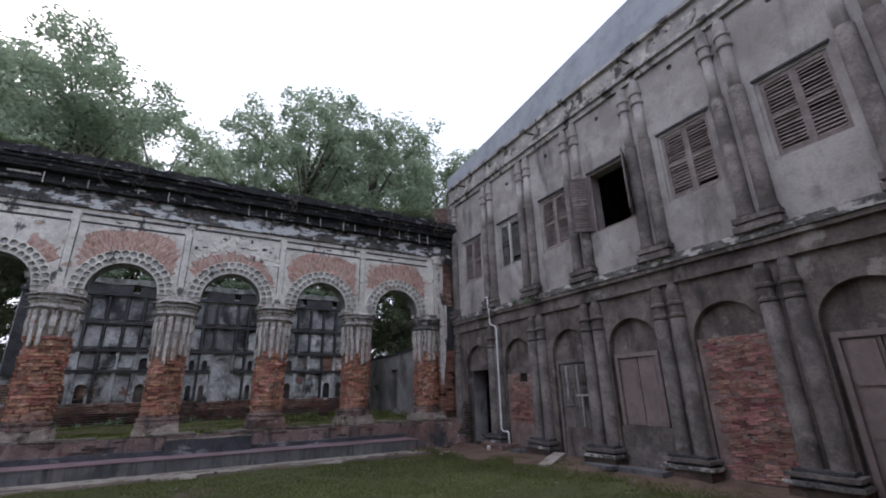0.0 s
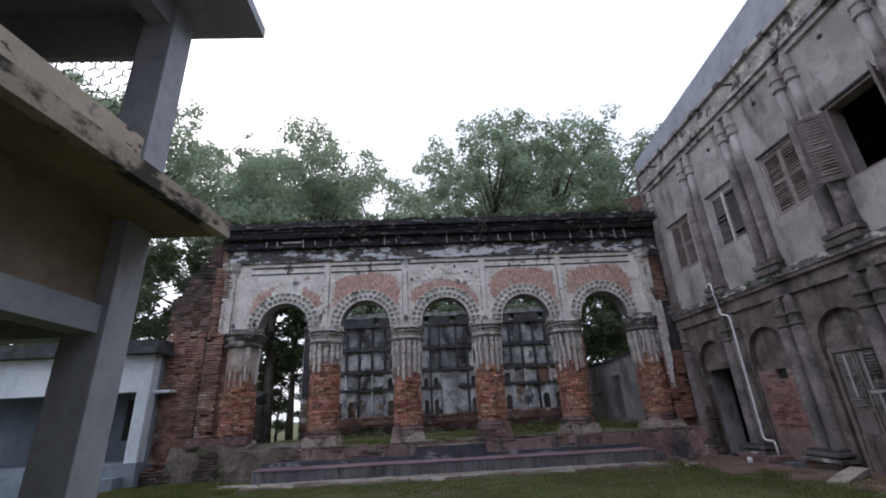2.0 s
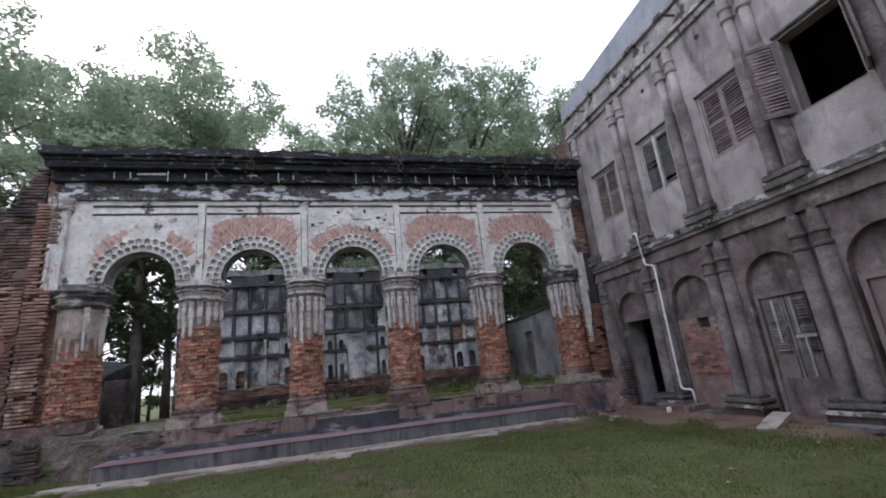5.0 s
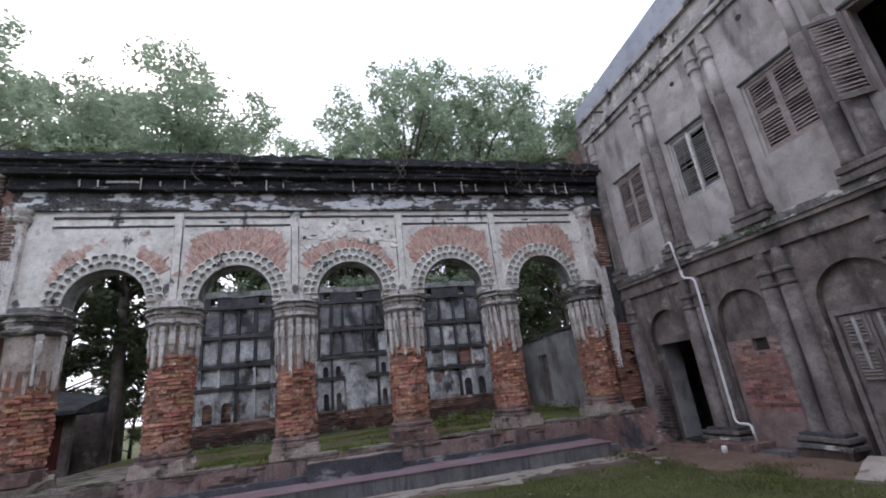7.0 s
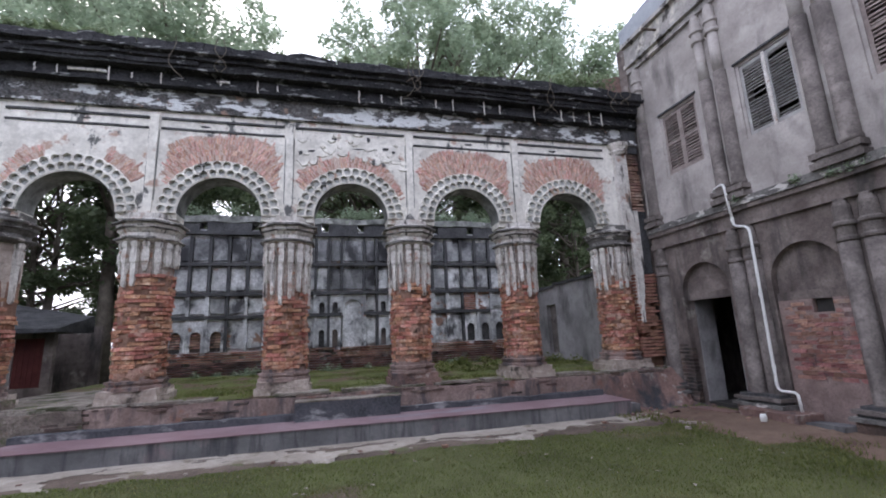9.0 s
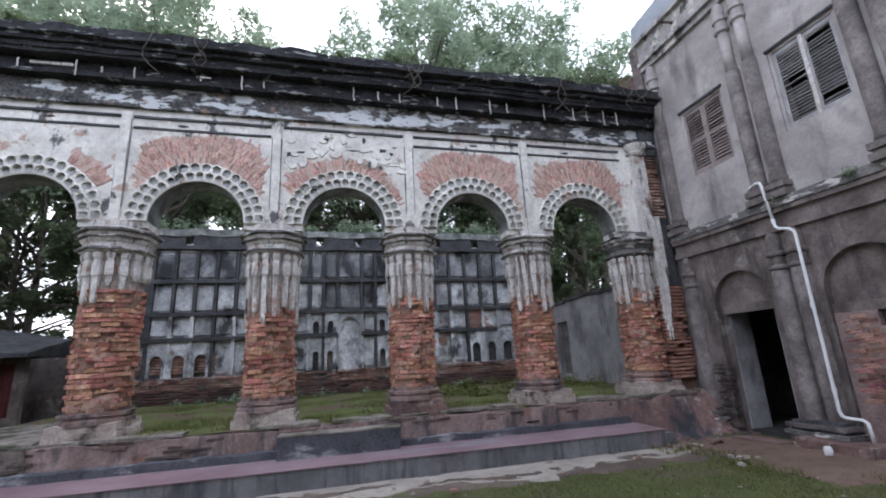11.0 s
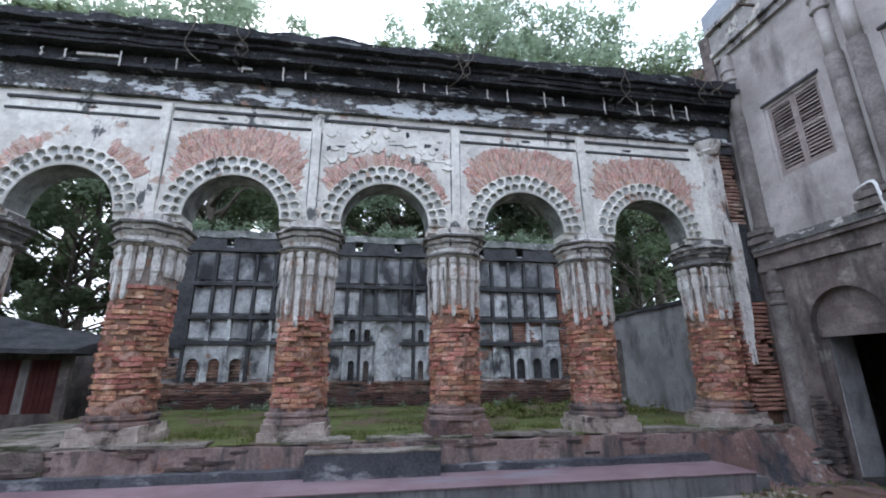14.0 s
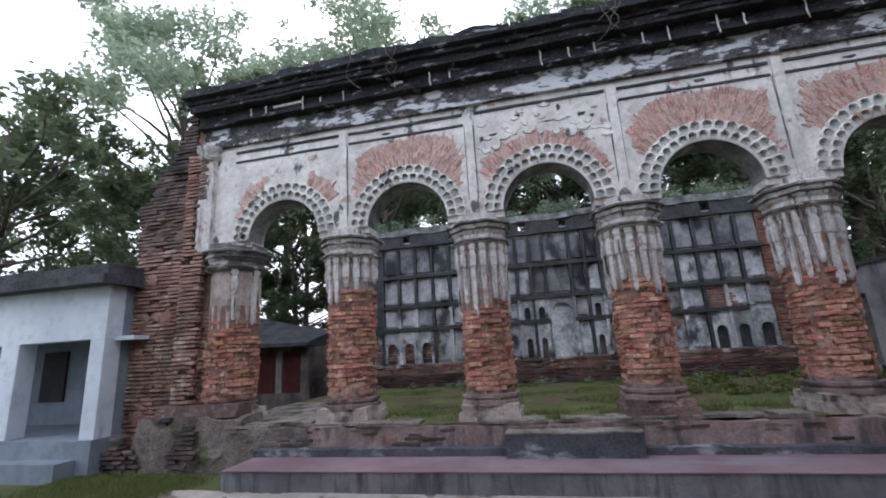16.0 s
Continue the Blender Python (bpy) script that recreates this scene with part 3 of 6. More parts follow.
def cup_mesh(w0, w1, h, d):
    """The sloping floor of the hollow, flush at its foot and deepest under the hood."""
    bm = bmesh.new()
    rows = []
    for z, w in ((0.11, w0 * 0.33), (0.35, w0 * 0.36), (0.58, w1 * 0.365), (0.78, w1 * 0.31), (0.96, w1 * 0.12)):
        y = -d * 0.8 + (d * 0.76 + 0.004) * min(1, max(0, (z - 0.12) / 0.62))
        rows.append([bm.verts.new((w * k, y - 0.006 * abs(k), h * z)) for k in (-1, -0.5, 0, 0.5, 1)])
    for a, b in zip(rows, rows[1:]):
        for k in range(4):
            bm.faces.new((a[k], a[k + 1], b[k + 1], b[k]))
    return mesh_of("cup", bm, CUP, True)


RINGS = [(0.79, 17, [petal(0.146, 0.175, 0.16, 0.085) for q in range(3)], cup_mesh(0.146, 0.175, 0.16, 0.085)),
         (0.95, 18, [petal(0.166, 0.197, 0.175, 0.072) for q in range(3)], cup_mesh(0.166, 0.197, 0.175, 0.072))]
for a, b in zip(PIERS, PIERS[1:]):
    cx = (a + b) / 2
    ring = thing("arch_moulding", "white plaster arch moulding of two scalloped rings", "arch moulding", group="scalloped arches", kind="structure")
    bm = bmesh.new()
    p0, p1 = arch_line(cx, RISE + 0.002, SPRING + 0.03, 24), arch_line(cx, 0.795, SPRING + 0.03, 24)
    vs = [[bm.verts.new((x, yy, z)) for x, z in p] for p, yy in ((p0, FRONT - 0.06), (p1, FRONT - 0.06), (p0, FRONT + 0.02), (p1, FRONT + 0.02))]
    for i in range(24):
        for s, t in ((0, 1), (1, 3), (3, 2), (2, 0)):
            bm.faces.new((vs[s][i], vs[s][i + 1], vs[t][i + 1], vs[t][i]))
    part("archivolt", bm, WHITE, ring)
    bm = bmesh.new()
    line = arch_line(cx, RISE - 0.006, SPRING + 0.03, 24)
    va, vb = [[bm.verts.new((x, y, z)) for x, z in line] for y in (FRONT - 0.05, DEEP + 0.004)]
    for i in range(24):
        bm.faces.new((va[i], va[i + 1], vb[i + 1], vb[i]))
    part("soffit", bm, DARKBLOTCH, ring, "dark blotched underside of the arch")
    for r, n, tiles, cup in RINGS:
        for i in range(n):
            ang = math.pi * (i + 0.5) / n
            m = Matrix.Translation((cx + r * math.cos(ang), FRONT, SPRING + 0.03 + r * math.sin(ang))) @ Matrix.Rotation(math.pi / 2 - ang, 4, "Y")
            piece("scallop", tiles[i % 3], ring, m)
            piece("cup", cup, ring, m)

# pillars
def pillar(x, k):
    t = thing("pillar", "ruined arcade pillar of exposed red brick with fluted white plaster above" if k not in (0, 5) else
              "ruined end pillar of red brick joined to the arcade wall", "pillar", group="arcade pillars", kind="structure")
    cy = 14.54
    wide = 0.45 if k == 1 else (0.5 if k == 0 else 0.43)
    bm = bmesh.new()
    rough_box(bm, x - 0.5, x + 0.5, cy - 0.48, cy + 0.48, 0.6, 0.86, 0.1, 0.03, k)
    rough_box(bm, x - 0.47, x + 0.47, cy - 0.455, cy + 0.45, 0.855, 0.97, 0.1, 0.025, k + 3)
    part("plinth", bm, SLOPE if k == 3 else PLINTH, t, "chipped plaster plinth")
    bm = bmesh.new()
    lathe(bm, [(0.52, 0.96), (0.52, 1.02), (0.48, 1.03), (0.48, 1.07), (0.51, 1.075), (0.51, 1.12), (0.44, 1.13), (0.44, 1.2)], x, cy, 8, math.pi / 8)
    bmesh.ops.subdivide_edges(bm, edges=bm.edges, cuts=3)
    for v in bm.verts:
        v.co += noise.noise_vector(v.co * 7) * 0.014
    part("base_moulding", bm, FOOTING, t)
    bm = bmesh.new()
    lathe(bm, [(wide - 0.028, 1.15), (wide - 0.028, 2.95)], x, cy, 18)
    part("core", bm, MORTAR, t)
    top = 2.5 + R.uniform(-0.05, 0.18) + (0.2 if k == 1 else 0.0)
    bm = bmesh.new()
    lathe(bm, [(wide - 0.03, top + 0.05), (wide - 0.02, 3.7)], x, cy, 16)
    part("shaft", bm, SHAFT if k else PLINTH, t, "eroded plaster shaft, brown-grey for the shade between flutes")
    for i in range(16):
        ang = 2 * math.pi * (i + 0.5) / 16
        if math.sin(ang) > 0.5 or (k == 0 and i not in (13, 15)):
            continue
        bm = bmesh.new()
        low = top - R.uniform(-0.4, 0.16) + (0.1 if k == 1 else 0.0)
        px, py = x + wide * math.cos(ang), cy + wide * math.sin(ang)
        lathe(bm, [(0.03, low), (0.052, low + 0.05), (0.056, 3.2), (0.06, 3.24), (0.08, 3.27), (0.086, 3.4), (0.08, 3.48), (0.066, 3.5), (0.066, 3.54), (0.086, 3.57), (0.086, 3.63), (0.06, 3.68)],
              px, py, 4, ang + math.pi / 4)
        for v in bm.verts:
            v.co += noise.noise_vector(v.co * 7) * 0.01
        part("flute", bm, FLUTE, t)
    bm = bmesh.new()
    lathe(bm, [(wide + 0.02, 3.64), (wide + 0.1, 3.68), (wide + 0.1, 3.73), (wide + 0.05, 3.76), (wide + 0.05, 3.82), (wide + 0.09, 3.86), (wide + 0.13, 3.98),
               (wide + 0.13, 4.0), (wide + 0.13, 4.07), (wide + 0.08, 4.1), (wide + 0.08, 4.2)], x, cy - 0.02, 8, math.pi / 8)
    part("capital", bm, FLUTE if 0 < k < 5 else DARKCAP, t, "moulded octagonal capital streaked black")
    # Dark slabs put the shade under the capital's mouldings into colour.
    for r, z0, z1 in ((0.2, 4.0, 4.055), (0.155, 3.9, 3.935), (0.14, 3.69, 3.745)):
        bm = bmesh.new()
        lathe(bm, [(wide + r - 0.03, z0), (wide + r, z0 + 0.012), (wide + r, z1 - 0.01), (wide + r - 0.04, z1)], x, cy - 0.02, 8, math.pi / 8)
        bmesh.ops.subdivide_edges(bm, edges=bm.edges, cuts=2)
        for v in bm.verts:
            v.co += noise.noise_vector(v.co * 5) * 0.014
        part("capital_slab", bm, DARKCAP, t, "thin dark slab drawing a shade line of the capital")
    courses = 22
    for c in range(courses + 3):
        z = 1.22 + 0.078 * c + R.uniform(-0.004, 0.004)
        if z > top + 0.22:
            break
        lie = R.uniform(-0.016, 0.014)
        for i in range(11):
            ang = 2 * math.pi * (i + 0.5 * (c % 2)) / 11
            if math.sin(ang) > 0.55 or (z > top - 0.1 and R.random() < 0.4) or R.random() < 0.1:
                continue
            worn = 0.05 * noise.noise(Vector((x * 3 + math.cos(ang) * 1.5, math.sin(ang) * 1.5, z * 2.2)))
            rr = wide - 0.07 + worn + lie + R.uniform(-0.014, 0.01)
            piece("brick", R.choice(BRICK_SHAPES), t, Matrix.Translation((x + rr * math.cos(ang), cy + rr * math.sin(ang), z)) @
                  pose(0, 0, 0, R.uniform(-4, 4), R.uniform(-1.5, 1.5), math.degrees(ang) + 90 + R.uniform(-4, 4)) @ Matrix.Scale(R.uniform(0.96, 1.05), 4))
    for i in range(16):
        ang = R.uniform(-math.pi, 0.1)
        z = 1.2 + (top - 1.2) * R.random() ** 1.6
        bm = bmesh.new()
        n = R.randint(9, 13)
        w, h = R.uniform(0.08, 0.2), R.uniform(0.06, 0.16)
        rim = []
        for q in range(n):
            f = 2 * math.pi * q / n
            g = R.uniform(0.6, 1.1)
            aa = ang + w * g * math.cos(f) / wide
            rr = wide - 0.022
            rim.append(bm.verts.new((x + rr * math.cos(aa), cy + rr * math.sin(aa), z + h * g * math.sin(f))))
        mid = bm.verts.new((x + (wide + 0.012) * math.cos(ang), cy + (wide + 0.012) * math.sin(ang), z))
        for q in range(n):
            bm.faces.new((rim[q], rim[(q + 1) % n], mid))
        part("mortar_smear", bm, SMEAR, t)
    return t


for k, x in enumerate(PIERS):
    pillar(x, k)

# end walls of the arcade
def courses_of(name, x0, x1, z0, z1, face, parent, keep=lambda x, z: True, step=0.08, relief=0.035, deep=0.12, material=None):
    bm = bmesh.new()
    c = 0
    z = z0
    while z < z1:
        lie = R.uniform(-0.018, 0.018)
        x = x0 - (0.12 if c % 2 else 0.0)
        while x < x1:
            w = R.uniform(0.2, 0.25)
            a, b = max(x, x0), min(x + w - 0.003, x1)
            if b - a > 0.05 and keep((a + b) / 2, z) and R.random() > 0.05:
                o = face + relief * noise.noise(Vector((a * 1.3, z * 1.6, 5))) + lie + R.uniform(-0.012, 0.012)
                box(bm, a, b, o, face + deep, z, z + step * R.uniform(0.58, 0.74), 0.007)
            x += w
        z += step
        c += 1
    ob = part(name, bm, material or BRICKS, parent)
    ob["kind"] = "stuff"
    return ob


end_wall = thing("wall_west_end", "crumbling red brick buttress at the open end of the arcade", "wall", kind="structure")
bm = bmesh.new()
rough_box(bm, -8.9, -6.9, 14.28, 15.3, 0, 5.4, 0.3, 0.04)
rough_box(bm, -8.35, -7.2, 14.28, 15.2, 5.4, 6.5, 0.3, 0.04)
rough_box(bm, -7.9, -7.2, 14.28, 15.1, 6.5, 7.2, 0.3, 0.04)
part("core", bm, MORTAR, end_wall)


def ragged_edge(z):
    """The buttress keeps its width to window height and then slopes in under the cornice."""
    return -9.05 + 0.14 * noise.noise(Vector((0, z * 1.6, 1))) + max(0.0, z - 5.2) * 0.62


courses_of("upper_courses", -9.05, -7.7, 4.3, 7.2, 14.2, end_wall, lambda x, z: x > ragged_edge(z), relief=0.07, material=DARKBRICKS)
courses_of("brick_courses", -9.15, -7.85, 0.02, 4.3, 14.2, end_wall, lambda x, z: x > ragged_edge(z))
courses_of("brick_pilaster", -7.75, -7.25, 1.15, 6.2, 14.06, end_wall, lambda x, z: z < 4.05 or z > 5.2 or x < -7.5, relief=0.02)
courses_of("brick_courses", -7.3, -6.5, 0.5, 2.9, 14.2, end_wall)
# Near-black strip fills the gap as its painted shade.
bm = bmesh.new()
rough_box(bm, -7.87, -7.74, 14.255, 14.3, 1.1, 6.1, 0.2, 0.008)
part("crack", bm, RIB, end_wall, "dark strip for the shade in a vertical crack")
for z0, z1, o in ((1.02, 1.12, 0.1), (0.9, 1.02, 0.16)):
    bm = bmesh.new()
    rough_box(bm, -7.95, -6.2, 14.1 - o, 14.4, z0, z1, 0.2, 0.015, z0)
    part("base_course", bm, SLOPE, end_wall)
bm = bmesh.new()
rough_box(bm, -8.3, -6.0, 13.88, 14.4, -0.1, 0.9, 0.16, 0.08, 9)
part("footing", bm, SOIL, end_wall, "muddy broken footing")
courses_of("footing_bricks", -8.9, -6.3, 0.0, 0.9, 13.84, end_wall, lambda x, z: noise.noise(Vector((x * 1.6, z * 2.0, 8))) > 0.1 + 0.15 * (x + 8), relief=0.08, deep=0.2, material=DARKBRICKS)
rm = random.Random(4)
for i in range(16):
    cx, cz = rm.uniform(-8.85, -7.9), rm.uniform(0.5, 6.2)
    w, h = rm.uniform(0.08, 0.22), rm.uniform(0.07, 0.2)
    bm = bmesh.new()
    n = 18
    rim = [bm.verts.new((max(-9.0, min(-7.8, cx + w * math.cos(q * 0.349) * rm.uniform(0.55, 1.1))), 14.2, cz + h * math.sin(q * 0.349) * rm.uniform(0.55, 1.1))) for q in range(n)]
    ins = [bm.verts.new((cx * 0.45 + v.co.x * 0.55, 14.178, cz * 0.45 + v.co.z * 0.55)) for v in rim]
    for q in range(n):
        bm.faces.new((rim[q], rim[(q + 1) % n], ins[(q + 1) % n], ins[q]))
    bm.faces.new(ins)
    part("mortar_smear", bm, BRICKS if cz < 4.2 else DARKBRICKS, end_wall)
corner = thing("wall_corner", "brick end pilaster of the arcade beside the mansion", "wall", kind="structure")
bm = bmesh.new()
rough_box(bm, 6.6, 7.1, 14.3, 15.2, 0, 7.3, 0.3, 0.03)
part("core", bm, MORTAR, corner)
courses_of("brick_courses", 6.46, 7.08, 1.0, 3.0, 14.13, corner, relief=0.03, deep=0.2, material=REDBRICKS)
courses_of("brick_courses", 6.62, 7.06, 4.6, 6.2, 14.2, corner, relief=0.02, material=BRICKS)
bm = bmesh.new()
rough_box(bm, 6.78, 7.06, 14.16, 14.4, 3.0, 4.6, 0.15, 0.02)
part("dark_plaster", bm, RIB, corner)
bm = bmesh.new()
for q in range(14):
    z = 4.6 - 0.2 * q
    w = 0.27 * (1 - (q / 14) ** 2) + 0.02
    rough_box(bm, 6.54 - 0.3 * w, 6.54 + 0.75 * w, 14.07, 14.3, z - 0.2, z, 0.1, 0.018, 4)
part("plaster_patch", bm, FLUTE, corner, "tapering remnant of white plaster")
bm = bmesh.new()
rough_box(bm, 6.62, 7.06, 14.17, 14.4, 6.2, 7.2, 0.15, 0.04)
part("black_patch", bm, RIB, corner)

# exposed radial bricks above the arches
for k, (a, b) in enumerate(zip(PIERS, PIERS[1:])):
    cx = (a + b) / 2
    patch = thing("exposed_brickwork", "patch of pale red bricks laid slanting where plaster fell", "brickwork", group="exposed brick patches", kind="structure")

    reach = (1.5, 1.9, 1.5, 1.88, 1.84)[k]

    def bare(x, z):
        r, ang = math.hypot(x - cx, z - SPRING), math.atan2(z - SPRING, abs(x - cx))
        edge = min((reach - r) * 2.6, (ang - 0.5 - 0.1 * math.sin(x * 7)) * 2.4, (1.14 - abs(x - cx)) * 3, (5.95 - z) * 5)
        lim = min(0.75, edge) + 0.4 * noise.noise(Vector((x * 2.1, z * 2.3, k * 3.7))) + 0.2 * noise.noise(Vector((x * 7, z * 7, k * 2.0)))
        if k == 0 and abs(x - cx) < 0.5:
            lim -= 0.8
        return lim

    bm = bmesh.new()
    for i in range(72):
        for j in range(44):
            x, z = cx - 1.08 + 0.03 * i, 4.6 + 0.03 * j
            if bare(x, z) + 0.25 * noise.noise(Vector((x * 11, z * 11, 3))) > 0.22 and math.hypot(x - cx, z - SPRING) > 1.13:
                v = [bm.verts.new((x + a + 0.008 * noise.noise(Vector((x + a, z + c, 0)) * 40), FRONT - 0.003, z + c)) for a, c in ((0, 0), (0.0305, 0), (0.0305, 0.0305), (0, 0.0305))]
                bm.faces.new(v)
    part("mortar_bed", bm, PALEBED, patch, "pale brick-dust mortar")
    for row in range(10):
        r = 1.22 + 0.12 * row
        n = int(math.pi * r / 0.046)
        for i in range(n):
            ang = math.pi * (i + 0.5 * (row % 2)) / n + R.uniform(-0.006, 0.006)
            x, z = cx + r * math.cos(ang), SPRING + 0.03 + r * math.sin(ang)
            if bare(x, z) + R.uniform(-0.12, 0.12) < 0.2 or R.random() < 0.2:
                continue
            piece("brick", PALE_SHAPES[(i + row) % 4], patch, pose(x, FRONT + 0.016 + R.uniform(-0.005, 0.004), z, R.uniform(-3, 3), 90 - math.degrees(ang) + R.uniform(-9, 9), 0))

# loose plaster scales and dark plates painted as cavity shade, above the middle arch
scars = thing("plaster_scars", "cracked and flaking plaster with dark plates painted as cavities above an arch", "plaster damage", kind="structure")
rp = random.Random(52)


def ragged_plate(bm, cx, cz, w, h, y0, y1, n=13):
    spread = [rp.uniform(0.6, 1.15) for q in range(n)]
    back = [bm.verts.new((cx + w * g * math.cos(6.2832 * q / n), y0, cz + h * g * math.sin(6.2832 * q / n))) for q, g in enumerate(spread)]
    face = [bm.verts.new((cx + (v.co.x - cx) * 0.86, y1 + rp.uniform(-0.006, 0.006), cz + (v.co.z - cz) * 0.86)) for v in back]
    for q in range(n):
        bm.faces.new((back[q], back[(q + 1) % n], face[(q + 1) % n], face[q]))
    bm.faces.new(face)


for i in range(30):
    x = rp.uniform(-1.5, 0.85)
    z = rp.uniform(5.62, 6.2) - 0.22 * abs(x + 0.35)
    bm = bmesh.new()
    ragged_plate(bm, x, z, rp.uniform(0.05, 0.17), rp.uniform(0.04, 0.1), FRONT + 0.004, FRONT - rp.uniform(0.012, 0.035))
    part("plaster_scale", bm, WHITE, scars)
# Flat dark plates give the look of shaded holes without cutting the wall.
for x, z, w, h in ((-0.72, 6.02, 0.07, 0.06), (0.02, 6.07, 0.05, 0.07), (-1.2, 5.72, 0.1, 0.025), (0.4, 5.86, 0.09, 0.05), (0.58, 5.8, 0.05, 0.04), (-0.2, 5.82, 0.14, 0.02), (-1.42, 5.66, 0.05, 0.06),
                   (-3.3, 6.1, 0.1, 0.03), (2.4, 6.12, 0.12, 0.03), (4.6, 6.1, 0.12, 0.03), (-5.4, 6.12, 0.1, 0.02), (0.72, 5.62, 0.04, 0.05)):
    bm = bmesh.new()
    ragged_plate(bm, x, z, w, h, FRONT + 0.004, FRONT - 0.007)
    part("cavity", bm, RIB, scars, "raised dark plate for the shade in a plaster cavity")

# platform and steps
RISEN = 0.02
plat = thing("platform", "mossy earth floor of the ruined hall raised behind the arcade", "floor", kind="structure")
bm = bmesh.new()
nx, ny = 46, 26
vg = [[bm.verts.new((-7.2 + 14.3 * i / nx, 13.95 + 6.8 * j / ny, 0.71 + RISEN * (j / ny) + 0.04 * noise.noise(Vector((i * 0.35, j * 0.35, 2))))) for i in range(nx + 1)] for j in range(ny + 1)]
for j in range(ny):
    for i in range(nx):
        bm.faces.new((vg[j][i], vg[j][i + 1], vg[j + 1][i + 1], vg[j + 1][i]))
part("earth", bm, MOSSY, plat, smooth=True)
bm = bmesh.new()
rough_box(bm, -6.3, -4.7, 13.82, 14.2, -0.1, 0.7, 0.09, 0.05, 3)
part("footing", bm, SOIL, plat, "dark mossy soil and rubble footing")
bm = bmesh.new()
rough_box(bm, -4.72, 7.05, 13.84, 14.2, -0.1, 0.7, 0.09, 0.03, 3)
part("footing", bm, FOOTING, plat, "plaster and brick footing stained with mud")
courses_of("edge_bricks", -6.3, 6.9, 0.44, 0.72, 13.83, plat, lambda x, z: noise.noise(Vector((x * 1.5, z * 5, 8))) > 0.28 - (z - 0.44), step=0.06, relief=0.05, deep=0.2, material=DARKBRICKS)
x = -6.4
while x < 6.5:
    w = R.uniform(0.4, 1.3)
    if R.random() < 0.8:
        bm = bmesh.new()
        rough_box(bm, x, x + w, 13.86 + R.uniform(0, 0.12), 14.3, 0.715, 0.755 + R.uniform(0, 0.02), 0.08, 0.022, x)
        part("ledge", bm, LEDGE, plat, "broken cement ledge")
    x += w + R.uniform(0.02, 0.25)
bm = bmesh.new()
rough_box(bm, -6.9, -4.75, 13.98, 17.2, 0.7, 0.775, 0.14, 0.018, 5)
part("paving", bm, LEDGE, plat, "pale broken cement paving before the first arch")
step = thing("step", "long low cement step with a faded red top", "step", kind="structure")
bm = bmesh.new()
rough_box(bm, -5.55, 5.0, 12.86, 13.9, -0.06, 0.285, 0.18, 0.012, 1)
part("riser", bm, CONCRETE, step)
bm = bmesh.new()
rough_box(bm, 5.0, 5.28, 12.98, 13.85, -0.06, 0.2, 0.07, 0.03, 12)
part("broken_end", bm, CONCRETE, step, "crumbled grey end of the step")
bm = bmesh.new()
rough_box(bm, -5.57, 5.02, 12.84, 13.88, 0.287, 0.3, 0.2, 0.004, 1)
part("tread", bm, REDSTEP, step, "faded red cement tread")
block = thing("step_block", "short dark cement step in the middle of the platform", "step", kind="structure")
bm = bmesh.new()
rough_box(bm, -1.35, 0.52, 13.5, 13.9, 0.25, 0.63, 0.1, 0.018, 2)
part("body", bm, DARKCEMENT, block)
# Paler sheet puts the sunlight on the block's top into its colour.
bm = bmesh.new()
rough_box(bm, -1.36, 0.53, 13.49, 13.95, 0.625, 0.645, 0.1, 0.008, 2)
part("top", bm, LEDGE, block, "worn cement top coloured pale for sunlight")
bm = bmesh.new()
rough_box(bm, 0.5, 4.95, 13.68, 13.88, 0.25, 0.4, 0.1, 0.025, 6)
rough_box(bm, -5.6, -1.33, 13.66, 13.88, 0.25, 0.41, 0.1, 0.025, 8)
part("low_kerb", bm, DARKCEMENT, block, "dark worn cement kerb")
rubble = thing("rubble_slope", "eroded slope of earth and brick at the corner", "rubble", kind="structure")
bm = bmesh.new()
nx, ny = 44, 40
vg = []
for j in range(ny + 1):
    row = []
    for i in range(nx + 1):
        x, y = 4.92 + 2.16 * i / nx, 12.62 + 1.5 * j / ny
        p = Vector((x, y, 0))
        f = min(1, max(0, (y - 13.42 - 0.16 * noise.noise(p * 1.3)) / 0.46))
        edge = min(1, (x - 4.9) * 3)
        row.append(bm.verts.new((x, y, -0.03 + edge * (0.04 + 0.7 * f * f * (3 - 2 * f) + 0.07 * noise.noise(p * 2.1) + 0.06 * noise.noise(p * 6) + 0.045 * noise.noise(p * 15)))))
    vg.append(row)
for j in range(ny):
    for i in range(nx):
        bm.faces.new((vg[j][i], vg[j][i + 1], vg[j + 1][i + 1], vg[j + 1][i]))
part("earth", bm, SLOPE, rubble)
courses_of("brick_stubs", 5.05, 7.0, 0.4, 0.72, 13.82, rubble, lambda x, z: noise.noise(Vector((x * 1.8, z * 3.2, 1))) > 0.1, step=0.07, relief=0.05, deep=0.2, material=DARKBRICKS)
bm = bmesh.new()
nx = 120
line = [[bm.verts.new((-6.6 + 12.9 * i / nx, y + (0.22 * noise.noise(Vector((i * 0.21, 0, 4))) + 0.1 * noise.noise(Vector((i * 0.7, 0, 9))) if y < 12.5 else 0.0), z)) for i in range(nx + 1)] for y, z in ((12.02, -0.04), (12.12, 0.008), (12.55, 0.012), (12.92, 0.012))]
for a, b in zip(line, line[1:]):
    for i in range(nx):
        bm.faces.new((a[i], a[i + 1], b[i + 1], b[i]))
tagged(part("mud_strip", bm, MUD, smooth=True), "strip of damp brown mud beside the step", "ground", kind="structure")
bm = bmesh.new()
nx, ny = 260, 16
cells = {}


